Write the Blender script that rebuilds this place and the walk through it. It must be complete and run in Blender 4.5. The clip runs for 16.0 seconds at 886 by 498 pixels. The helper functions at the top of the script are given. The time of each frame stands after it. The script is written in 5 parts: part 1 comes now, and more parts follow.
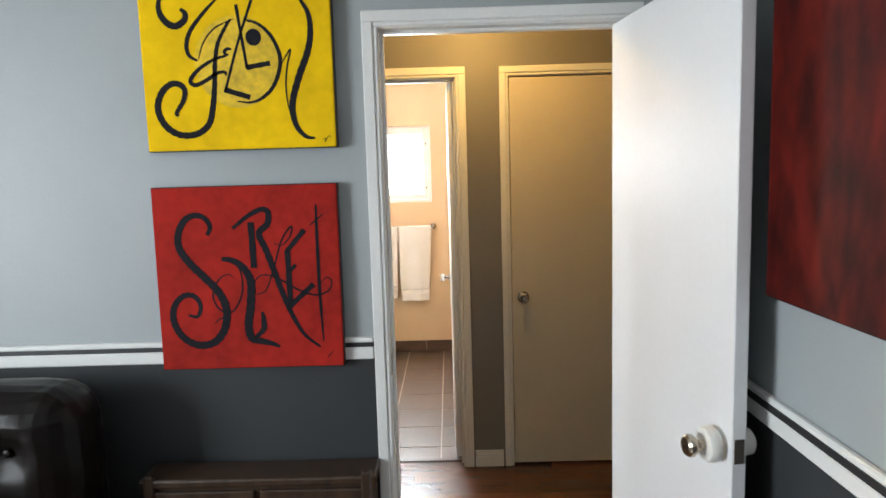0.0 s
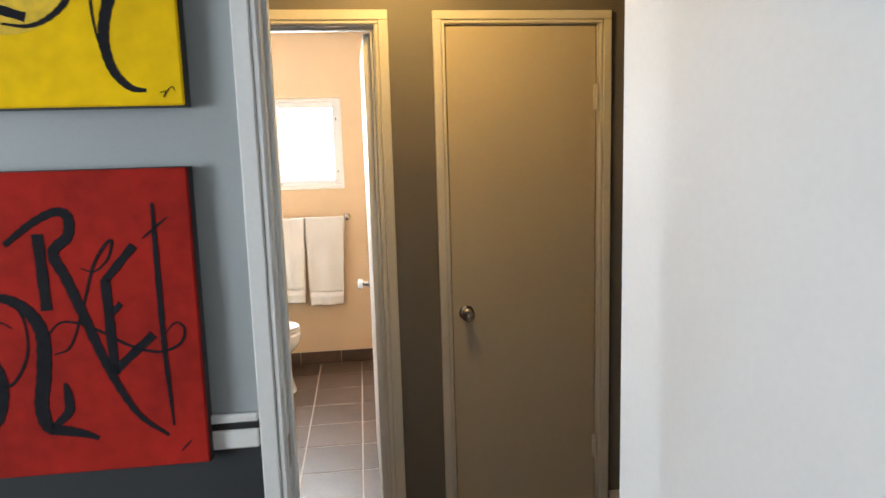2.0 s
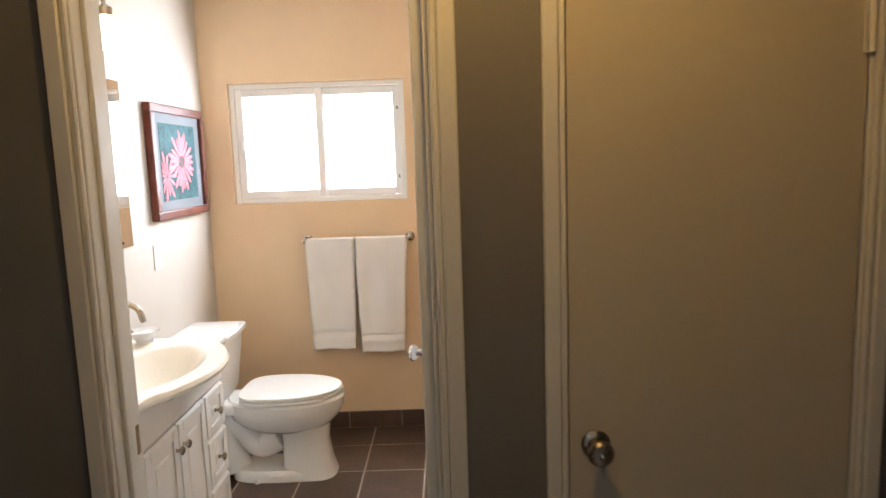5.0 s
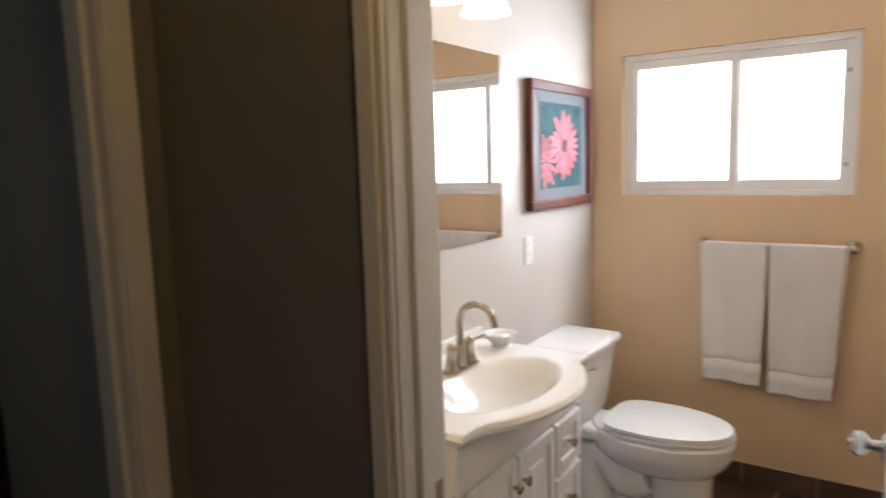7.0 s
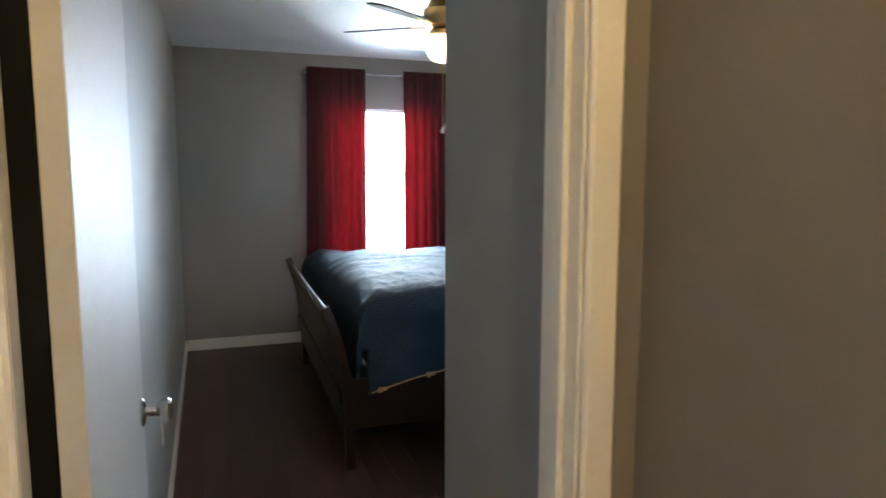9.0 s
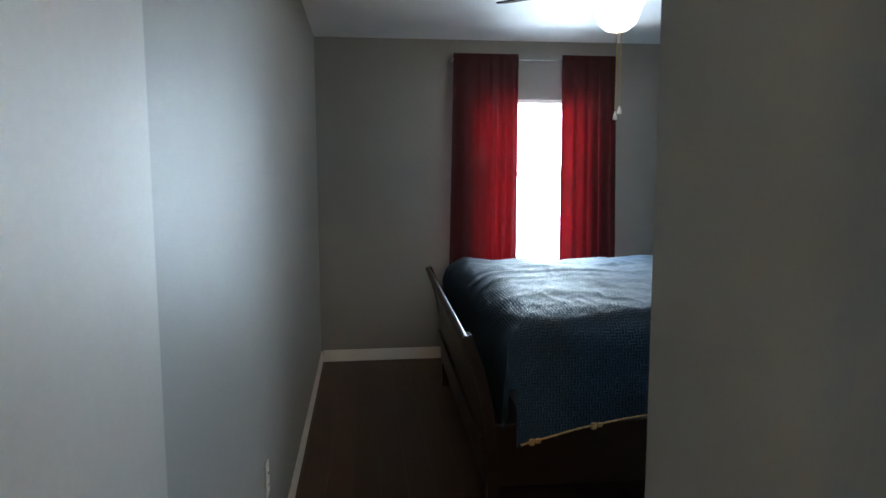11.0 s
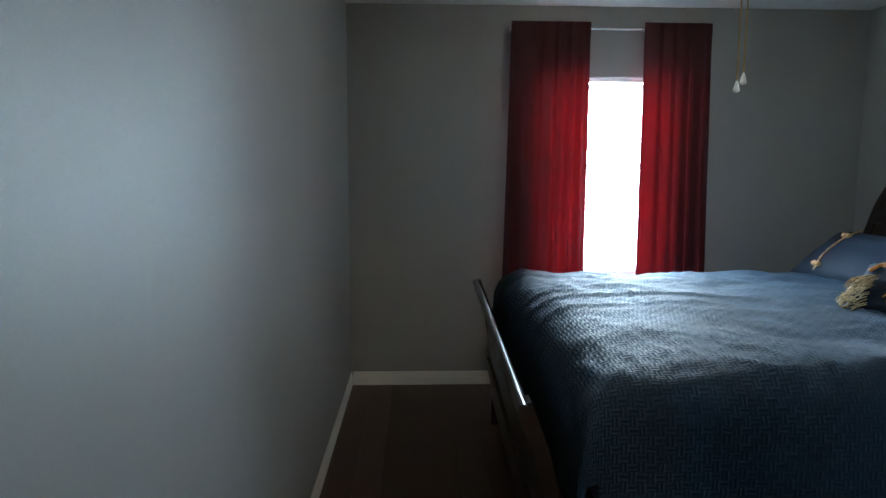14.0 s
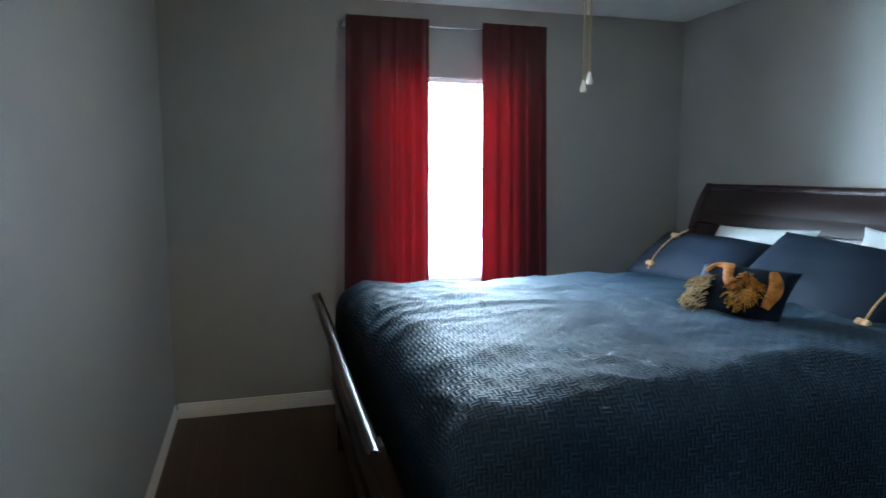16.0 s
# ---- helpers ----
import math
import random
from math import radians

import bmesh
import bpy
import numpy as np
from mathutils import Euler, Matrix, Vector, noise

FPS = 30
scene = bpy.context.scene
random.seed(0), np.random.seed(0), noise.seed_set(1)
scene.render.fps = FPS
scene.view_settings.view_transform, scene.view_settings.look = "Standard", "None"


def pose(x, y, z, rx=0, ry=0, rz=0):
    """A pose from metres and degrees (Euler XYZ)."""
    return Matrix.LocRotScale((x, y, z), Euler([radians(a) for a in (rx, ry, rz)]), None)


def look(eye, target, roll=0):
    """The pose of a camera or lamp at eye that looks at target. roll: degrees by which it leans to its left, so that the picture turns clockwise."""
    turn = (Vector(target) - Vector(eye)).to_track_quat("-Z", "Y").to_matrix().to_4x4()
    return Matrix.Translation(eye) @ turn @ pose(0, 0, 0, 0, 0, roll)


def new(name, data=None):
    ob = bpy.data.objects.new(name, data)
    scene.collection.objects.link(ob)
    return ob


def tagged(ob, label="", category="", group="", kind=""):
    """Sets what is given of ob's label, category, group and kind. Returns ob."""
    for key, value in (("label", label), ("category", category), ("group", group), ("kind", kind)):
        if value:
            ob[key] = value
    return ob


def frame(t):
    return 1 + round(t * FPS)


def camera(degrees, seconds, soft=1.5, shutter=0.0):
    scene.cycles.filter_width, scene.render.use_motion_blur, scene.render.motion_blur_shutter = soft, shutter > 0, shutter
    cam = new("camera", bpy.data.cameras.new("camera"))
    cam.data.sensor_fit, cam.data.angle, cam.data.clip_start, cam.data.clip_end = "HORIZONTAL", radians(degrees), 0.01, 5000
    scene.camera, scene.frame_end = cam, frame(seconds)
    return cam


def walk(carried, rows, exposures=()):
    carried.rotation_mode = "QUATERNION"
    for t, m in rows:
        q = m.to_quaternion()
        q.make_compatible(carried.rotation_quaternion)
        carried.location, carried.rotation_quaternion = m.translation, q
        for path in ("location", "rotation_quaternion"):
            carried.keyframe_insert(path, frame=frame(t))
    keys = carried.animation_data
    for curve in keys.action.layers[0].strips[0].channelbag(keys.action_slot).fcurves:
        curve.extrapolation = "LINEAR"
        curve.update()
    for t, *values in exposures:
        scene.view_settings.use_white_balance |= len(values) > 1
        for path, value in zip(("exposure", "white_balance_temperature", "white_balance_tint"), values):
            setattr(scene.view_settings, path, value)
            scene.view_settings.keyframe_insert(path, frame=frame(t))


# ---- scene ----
cam = camera(67.88, 16.0, 1.5, 0.4)
ROWS = [
    (0.0, -0.0026, 0.0284, 1.5660, 83.463, 1.665, 0.453),
    (0.5, -0.0431, 0.2349, 1.5590, 83.014, 1.401, -0.070),
    (1.0, -0.0725, 0.4229, 1.5555, 82.711, 1.323, -2.950),
    (1.5, -0.0714, 0.6237, 1.5493, 81.950, 1.601, -6.587),
    (2.0, -0.0331, 0.8359, 1.5571, 81.741, 1.641, -7.189),
    (2.5, -0.0093, 1.0350, 1.5582, 81.899, 1.472, -5.900),
    (3.0, -0.0055, 1.2373, 1.5606, 82.563, 1.313, -5.978),
    (5.5, 0.0768, 2.2620, 1.5157, 82.324, 1.778, 5.492),
    (6.0, 0.0322, 2.4241, 1.5066, 82.419, 1.171, 12.626),
    (6.5, -0.0033, 2.5315, 1.5007, 82.487, 1.405, 20.428),
    (7.0, -0.0216, 2.6164, 1.5024, 82.600, 1.690, 34.316),
    (7.5, -0.0635, 2.6827, 1.5057, 83.150, 0.995, 45.478),
    (8.0, -0.1273, 2.7040, 1.4944, 83.681, 0.579, 53.236),
    (8.5, -0.2259, 2.7219, 1.4779, 83.466, 0.846, 62.005),
    (9.0, -0.3786, 2.7618, 1.4659, 83.379, -0.075, 70.273),
    (9.5, -0.5108, 2.7957, 1.4575, 83.374, -0.331, 75.846),
    (10.0, -0.6568, 2.8174, 1.4528, 83.246, -0.085, 79.008),
    (12.5, -1.5387, 2.9776, 1.4257, 83.921, 0.086, 85.625),
    (13.0, -1.6498, 2.9700, 1.4266, 83.366, 0.148, 85.833),
    (13.5, -1.7484, 2.9815, 1.4344, 82.871, -0.010, 87.033),
    (14.0, -1.8162, 2.9994, 1.4364, 82.969, -0.251, 87.818),
    (14.5, -1.8792, 3.0127, 1.4366, 83.196, -0.161, 86.489),
    (15.0, -1.9396, 3.0169, 1.4407, 83.303, -0.469, 83.213),
    (15.5, -2.0096, 3.0221, 1.4423, 83.310, -0.161, 79.287),
    (16.0, -2.0772, 3.0334, 1.4378, 83.300, 0.009, 73.945),
]

EXPOSURES = [(0.0, -0.02, 6600, 10), (1.0, 0.1, 6500, 10), (2.0, -0.2, 6500, 10), (3.2, -0.4, 6400, 10), (5.3, -0.9, 6250, 13), (6.0, -1.1, 6250, 14), (6.6, -1.28, 6200, 14), (7.0, -1.38, 6150, 14), (7.4, -1.32, 6050, 13), (8.0, -0.75, 5900, 9), (8.5, 0.5, 5850, 8), (9.0, 0.97, 5850, 8), (10.2, 0.8, 5850, 6), (12.3, 0.36, 5600, 2), (14.2, 0.34, 5550, 2), (16.0, 0.68, 5400, 1)]
walk(cam, [(t, pose(x, y, z, rx, ry, rz)) for t, x, y, z, rx, ry, rz in ROWS], EXPOSURES)

# ---- world and large lights ----
world = bpy.data.worlds.new("sky")
scene.world = world
world.use_nodes = True
wn = world.node_tree.nodes
sky = wn.new("ShaderNodeTexSky")
sky.sky_type = "NISHITA"
sky.sun_disc = False
sky.sun_elevation, sky.sun_rotation = radians(48), radians(150)
wn["Background"].inputs["Strength"].default_value = 0.1
world.node_tree.links.new(sky.outputs["Color"], wn["Background"].inputs["Color"])

sun = new("sun", bpy.data.lights.new("sun", "SUN"))
sun.data.energy, sun.data.angle, sun.data.color = 2.5, radians(0.6), (1.0, 0.95, 0.88)
sun.matrix_world = look((0, 0, 12), (5.5, 9.5, 0))


def area(name, m, w, h, watts, color):
    lamp = new(name, bpy.data.lights.new(name, "AREA"))
    lamp.data.shape, lamp.data.size, lamp.data.size_y = "RECTANGLE", w, h
    lamp.data.energy, lamp.data.color = watts, color
    lamp.matrix_world = m
    return lamp


def bulb(name, x, y, z, watts, color, radius):
    lamp = new(name, bpy.data.lights.new(name, "POINT"))
    lamp.data.energy, lamp.data.color, lamp.data.shadow_soft_size = watts, color, radius
    lamp.location = (x, y, z)
    return lamp


DAY = (0.86, 0.94, 1.0)
WARM = (1.0, 0.58, 0.15)
area("office_window_light", look((-3.28, -0.2, 1.5), (0, -0.2, 1.3)), 1.3, 1.3, 150, DAY)
area("bedroom_window_light", look((-7.4, 3.7, 1.7), (-5.9, 3.7, 1.5)), 2.64, 2.5, 1640, (0.8, 0.92, 1.0))
area("bath_window_light", look((-0.632, 5.86, 1.65), (-0.632, 0, 1.5)), 0.93, 0.62, 122, (0.88, 0.95, 1.0))
bulb("hall_lamp_light", 0.12, 2.88, 2.3, 25, WARM, 0.05)
bulb("fan_lamp_light", -4.06, 4.08, 2.13, 7.5, (1.0, 0.78, 0.46), 0.05)
for lamp_y in (3.99, 4.24, 4.49):
    bulb("vanity_lamp_light", -1.12, lamp_y, 2.0, 1.8, (1.0, 0.7, 0.3), 0.03)


# ---- materials ----
def shader(name):
    m = bpy.data.materials.new(name)
    m.use_nodes = True
    nt = m.node_tree
    return m, nt, nt.nodes["Principled BSDF"]


def mottled(name, color, rough=0.5, metal=0.0, spread=0.08, scale=3.0, fine=60.0, bump=0.05, coat=0.0, sheen=0.0, per_piece=0.0, stretch=(1, 1, 1), rough_spread=0.08, gloss=0.5):
    """A surface with slow stains, fine grain and a little relief."""
    m, nt, b = shader(name)
    n, link = nt.nodes, nt.links.new
    tc = n.new("ShaderNodeTexCoord")
    mp = n.new("ShaderNodeMapping")
    mp.inputs["Scale"].default_value = stretch
    link(tc.outputs["Object"], mp.inputs["Vector"])
    slow, grain = n.new("ShaderNodeTexNoise"), n.new("ShaderNodeTexNoise")
    slow.inputs["Scale"].default_value, slow.inputs["Detail"].default_value = scale, 4
    grain.inputs["Scale"].default_value, grain.inputs["Detail"].default_value = fine, 6
    for t in (slow, grain):
        link(mp.outputs["Vector"], t.inputs["Vector"])
    mixn = n.new("ShaderNodeMix")
    mixn.inputs[0].default_value = 0.4
    link(slow.outputs["Fac"], mixn.inputs[2])
    link(grain.outputs["Fac"], mixn.inputs[3])
    ramp = n.new("ShaderNodeValToRGB")
    lo = [max(0, c * (1 - spread * 2)) for c in color]
    hi = [min(1, c * (1 + spread * 2)) for c in color]
    ramp.color_ramp.elements[0].position, ramp.color_ramp.elements[1].position = 0.3, 0.7
    ramp.color_ramp.elements[0].color, ramp.color_ramp.elements[1].color = (*lo, 1), (*hi, 1)
    link(mixn.outputs[0], ramp.inputs["Fac"])
    out = ramp.outputs["Color"]
    if per_piece:
        info = n.new("ShaderNodeObjectInfo")
        mr = n.new("ShaderNodeMapRange")
        mr.inputs["To Min"].default_value, mr.inputs["To Max"].default_value = 1 - per_piece, 1 + per_piece
        link(info.outputs["Random"], mr.inputs["Value"])
        hsv = n.new("ShaderNodeHueSaturation")
        link(mr.outputs["Result"], hsv.inputs["Value"])
        link(out, hsv.inputs["Color"])
        out = hsv.outputs["Color"]
    link(out, b.inputs["Base Color"])
    rr = n.new("ShaderNodeMapRange")
    rr.inputs["To Min"].default_value, rr.inputs["To Max"].default_value = max(0.02, rough - rough_spread), min(1, rough + rough_spread)
    link(slow.outputs["Fac"], rr.inputs["Value"])
    link(rr.outputs["Result"], b.inputs["Roughness"])
    b.inputs["Metallic"].default_value = metal
    b.inputs["Coat Weight"].default_value = coat
    b.inputs["Specular IOR Level"].default_value = gloss
    b.inputs["Sheen Weight"].default_value = sheen
    if bump:
        bp = n.new("ShaderNodeBump")
        bp.inputs["Strength"].default_value, bp.inputs["Distance"].default_value = bump, 0.004
        link(grain.outputs["Fac"], bp.inputs["Height"])
        link(bp.outputs["Normal"], b.inputs["Normal"])
    return m


def glow(name, color, strength):
    m, nt, b = shader(name)
    b.inputs["Base Color"].default_value = (*color, 1)
    b.inputs["Emission Color"].default_value = (*color, 1)
    b.inputs["Emission Strength"].default_value = strength
    return m


def clear_glass(name, rough=0.0, tint=(1, 1, 1)):
    m, nt, b = shader(name)
    b.inputs["Base Color"].default_value = (*tint, 1)
    b.inputs["Roughness"].default_value = rough
    b.inputs["Transmission Weight"].default_value = 1
    b.inputs["IOR"].default_value = 1.45
    return m


def cloth(name, color, through_color, share, scale=350, stretch=(1, 1, 1)):
    """Woven cloth that lets some light through."""
    m = mottled(name, color, 0.85, spread=0.12, scale=5, fine=scale, bump=0.25, stretch=stretch)
    nt = m.node_tree
    n, link = nt.nodes, nt.links.new
    tr = n.new("ShaderNodeBsdfTranslucent")
    tr.inputs["Color"].default_value = (*through_color, 1)
    mx = n.new("ShaderNodeMixShader")
    mx.inputs[0].default_value = share
    link(n["Principled BSDF"].outputs[0], mx.inputs[1])
    link(tr.outputs[0], mx.inputs[2])
    link(mx.outputs[0], n["Material Output"].inputs["Surface"])
    return m


def quilted(name, color):
    """Dark cloth quilted in a basket weave of small oblong puffs."""
    m, nt, b = shader(name)
    n, link = nt.nodes, nt.links.new
    tc = n.new("ShaderNodeTexCoord")
    wob = n.new("ShaderNodeTexNoise")
    wob.inputs["Scale"].default_value = 14
    link(tc.outputs["UV"], wob.inputs["Vector"])
    wmix = n.new("ShaderNodeVectorMath")
    wmix.operation = "MULTIPLY_ADD"
    wmix.inputs[1].default_value = (0.016, 0.016, 0.0)
    link(wob.outputs["Color"], wmix.inputs[0])
    link(tc.outputs["UV"], wmix.inputs[2])
    cells = n.new("ShaderNodeTexChecker")
    cells.inputs["Scale"].default_value = 40
    link(wmix.outputs[0], cells.inputs["Vector"])
    weave = n.new("ShaderNodeMix")
    link(cells.outputs["Fac"], weave.inputs[0])
    for k, way in ((2, "X"), (3, "Y")):
        wv = n.new("ShaderNodeTexWave")
        wv.bands_direction = way
        wv.inputs["Scale"].default_value, wv.inputs["Distortion"].default_value = 25.1, 0.6
        link(wmix.outputs[0], wv.inputs["Vector"])
        link(wv.outputs["Fac"], weave.inputs[k])
    noise1 = n.new("ShaderNodeTexNoise")
    noise1.inputs["Scale"].default_value, noise1.inputs["Detail"].default_value = 6, 6
    link(tc.outputs["Object"], noise1.inputs["Vector"])
    fine = n.new("ShaderNodeTexNoise")
    fine.inputs["Scale"].default_value = 400
    link(tc.outputs["Object"], fine.inputs["Vector"])
    ramp = n.new("ShaderNodeValToRGB")
    ramp.color_ramp.elements[0].position, ramp.color_ramp.elements[1].position = 0.3, 0.75
    ramp.color_ramp.elements[0].color = (*[c * 0.8 for c in color], 1)
    ramp.color_ramp.elements[1].color = (*[c * 1.25 for c in color], 1)
    link(noise1.outputs["Fac"], ramp.inputs["Fac"])
    link(ramp.outputs["Color"], b.inputs["Base Color"])
    b.inputs["Roughness"].default_value = 0.68
    b.inputs["Specular IOR Level"].default_value = 0.32
    b1, b2 = n.new("ShaderNodeBump"), n.new("ShaderNodeBump")
    b1.inputs["Strength"].default_value, b1.inputs["Distance"].default_value = 0.5, 0.004
    b2.inputs["Strength"].default_value, b2.inputs["Distance"].default_value = 0.3, 0.002
    link(weave.outputs[0], b1.inputs["Height"])
    link(fine.outputs["Fac"], b2.inputs["Height"])
    link(b1.outputs["Normal"], b2.inputs["Normal"])
    link(b2.outputs["Normal"], b.inputs["Normal"])
    return m


M_GREY = mottled("office_grey_paint", (0.36, 0.39, 0.395), 0.5, spread=0.03, fine=180, bump=0.06)
M_CHARCOAL = mottled("charcoal_paint", (0.036, 0.04, 0.043), 0.5, spread=0.06, fine=180, bump=0.06)
M_TAUPE = mottled("hall_taupe_paint", (0.17, 0.158, 0.142), 0.55, spread=0.03, fine=180, bump=0.06)
M_PALE = mottled("bath_pale_paint", (0.57, 0.525, 0.475), 0.5, spread=0.03, fine=180, bump=0.06)
M_BEIGE = mottled("bath_beige_paint", (0.72, 0.535, 0.345), 0.5, spread=0.03, fine=180, bump=0.06)
M_BEDGREY = mottled("bedroom_grey_paint", (0.27, 0.27, 0.26), 0.5, spread=0.03, fine=160, bump=0.05, rough_spread=0.03, gloss=0.3)
M_CEIL = mottled("ceiling_white", (0.75, 0.75, 0.74), 0.9, spread=0.03, fine=90, bump=0.3)
M_WHITE = mottled("white_trim_paint", (0.76, 0.76, 0.74), 0.35, spread=0.03, fine=80, bump=0.05)
M_CREAM = mottled("cream_trim_paint", (0.7, 0.68, 0.62), 0.38, spread=0.03, fine=80, bump=0.05)
M_DOORWHITE = mottled("white_door_paint", (0.74, 0.75, 0.76), 0.42, spread=0.02, fine=60, bump=0.06)
# white paint of the bedroom leaf, its weaker light put into a greyer colour
M_DOORDIM = mottled("dimmed_white_door_paint", (0.42, 0.42, 0.41), 0.55, spread=0.03, fine=60, bump=0.06, gloss=0.25)
M_DOORCREAM = mottled("cream_door_paint", (0.56, 0.5, 0.39), 0.45, spread=0.02, fine=60, bump=0.06, gloss=0.3)
M_DARKLINE = mottled("black_stripe", (0.02, 0.02, 0.022), 0.5)
M_WOOD = mottled("red_brown_floor", (0.11, 0.045, 0.022), 0.22, spread=0.22, scale=4, fine=40, bump=0.08, per_piece=0.25, stretch=(1, 8, 1))
M_WOODB = mottled("dark_brown_floor", (0.055, 0.027, 0.017), 0.42, spread=0.22, scale=4, fine=40, bump=0.08, per_piece=0.12, stretch=(1, 8, 1))
M_SUB = mottled("dark_subfloor", (0.02, 0.014, 0.01), 0.8)
M_TILE = mottled("slate_brown_tile", (0.085, 0.052, 0.037), 0.36, spread=0.2, scale=7, fine=50, bump=0.12, per_piece=0.15)
M_GROUT = mottled("pale_grout", (0.42, 0.37, 0.32), 0.9, spread=0.1)
M_NICKEL = mottled("brushed_nickel", (0.45, 0.4, 0.33), 0.2, metal=1, spread=0.05, fine=200, bump=0.03)
M_BRASS = mottled("antique_brass", (0.45, 0.3, 0.13), 0.3, metal=1, spread=0.1)
M_CHROME = mottled("chrome", (0.75, 0.75, 0.75), 0.1, metal=1, spread=0.02, bump=0)
M_MAHOG = mottled("dark_mahogany", (0.013, 0.005, 0.004), 0.33, spread=0.2, scale=3, fine=30, bump=0.03, coat=0.15, stretch=(1, 6, 6))
M_FRAME = mottled("mahogany_frame", (0.11, 0.032, 0.02), 0.4, spread=0.25, scale=8, fine=60, gloss=0.25)
M_DARKWOOD = mottled("dark_cabinet_wood", (0.045, 0.026, 0.016), 0.35, spread=0.3, scale=3, fine=40, stretch=(8, 8, 1))
M_LEATHER = mottled("dark_brown_leather", (0.006, 0.004, 0.0035), 0.38, spread=0.2, scale=5, fine=160, bump=0.12, gloss=0.22)
M_YELLOW = mottled("yellow_canvas", (0.9, 0.55, 0.003), 0.85, spread=0.08, scale=7, fine=30, bump=0.2, gloss=0.2)
M_RED = mottled("red_canvas", (0.34, 0.016, 0.01), 0.85, spread=0.18, scale=6, fine=30, bump=0.2, gloss=0.2)
M_DEEPRED = mottled("deep_red_canvas", (0.07, 0.005, 0.003), 0.75, spread=0.5, scale=8, fine=14, bump=0.2, stretch=(1, 1.6, 0.7), gloss=0.15)
M_INK = mottled("black_brush_paint", (0.012, 0.012, 0.016), 0.75, spread=0.2, gloss=0.15)
M_OCHRE = mottled("ochre_paint", (0.74, 0.47, 0.006), 0.6, spread=0.2, scale=12)
M_CERAMIC = mottled("white_ceramic", (0.82, 0.81, 0.78), 0.1, spread=0.015, bump=0, coat=0.5)
M_MARBLE = mottled("white_cultured_marble", (0.82, 0.79, 0.72), 0.14, spread=0.02, bump=0, coat=0.4)
M_CABINET = mottled("white_cabinet_paint", (0.78, 0.77, 0.75), 0.3, spread=0.02, fine=60, bump=0.04)
M_TOWEL = mottled("white_terry", (0.8, 0.78, 0.76), 0.95, spread=0.04, fine=500, bump=0.6, sheen=0.3)
M_VINYL = mottled("white_vinyl", (0.88, 0.88, 0.87), 0.35, spread=0.02, bump=0.02)
M_MAT = mottled("grey_mat_board", (0.2, 0.21, 0.23), 0.9, spread=0.03, gloss=0.1)
M_TEAL = mottled("dark_teal_print", (0.04, 0.095, 0.105), 0.8, spread=0.4, scale=9, gloss=0.1)
M_PINK = mottled("pink_petal_print", (0.75, 0.21, 0.25), 0.8, spread=0.15, scale=30, gloss=0.1)
M_PINKDARK = mottled("dark_flower_heart", (0.05, 0.015, 0.02), 0.7, spread=0.3, scale=60)
M_CURTAIN = cloth("red_velvet_curtain", (0.038, 0.002, 0.0035), (0.36, 0.006, 0.01), 0.011, stretch=(1, 1, 0.2))
M_QUILT = quilted("navy_quilt", (0.0095, 0.027, 0.052))
M_NAVY = mottled("navy_satin", (0.0045, 0.009, 0.02), 0.75, spread=0.15, scale=5, fine=300, bump=0.2, gloss=0.12)
M_GOLD = mottled("gold_satin", (0.3, 0.11, 0.012), 0.5, spread=0.4, scale=25, fine=120, bump=0.4, gloss=0.2)
M_GOLDTUFT = mottled("golden_brown_tuft", (0.3, 0.13, 0.012), 0.5, spread=0.5, scale=40, gloss=0.15)
M_GOLDCORD = mottled("gold_cord", (0.5, 0.3, 0.12), 0.5, spread=0.2, scale=80)
M_FRINGE = mottled("cream_gold_fringe", (0.34, 0.23, 0.1), 0.7, spread=0.3, scale=60)
M_LINEN = mottled("white_pillow_linen", (0.5, 0.54, 0.56), 0.9, spread=0.04, fine=300, bump=0.3)
M_MIRROR = shader("mirror_silver")[0]
M_MIRROR.node_tree.nodes["Principled BSDF"].inputs["Metallic"].default_value = 1
M_MIRROR.node_tree.nodes["Principled BSDF"].inputs["Roughness"].default_value = 0.01
M_MIRROR.node_tree.nodes["Principled BSDF"].inputs["Base Color"].default_value = (0.9, 0.9, 0.9, 1)
M_GLASS = clear_glass("window_glass")
M_DISHGLASS = mottled("frosty_clear_glass", (0.92, 0.92, 0.92), 0.08, spread=0.01, bump=0)
M_DISHGLASS.node_tree.nodes["Principled BSDF"].inputs["Transmission Weight"].default_value = 0.25
M_SHADE = glow("lit_frosted_glass", (1.0, 0.86, 0.62), 5.0)
M_FANBOWL = glow("lit_fan_bowl_glass", (1.0, 0.86, 0.6), 2.6)
M_DAYBATH = glow("white_daylight", (1.0, 0.99, 0.97), 3.0)
M_DAYBED = glow("bluish_daylight", (0.84, 0.94, 1.0), 2.2)
M_PLASTIC = mottled("white_plastic", (0.75, 0.74, 0.7), 0.35, spread=0.02, bump=0)
M_BLADE = mottled("dark_blade_veneer", (0.014, 0.01, 0.008), 0.8, spread=0.2, gloss=0.1)
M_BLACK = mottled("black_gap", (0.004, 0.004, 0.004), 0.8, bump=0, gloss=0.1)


# ---- mesh helpers ----
def thing(name, x, y, z, label, category, group="", turn=0.0, kind=""):
    e = new(name)
    e.matrix_world = pose(x, y, z, 0, 0, turn)
    e.empty_display_size = 0.1
    bpy.context.view_layer.update()
    return tagged(e, label, category, group, kind)


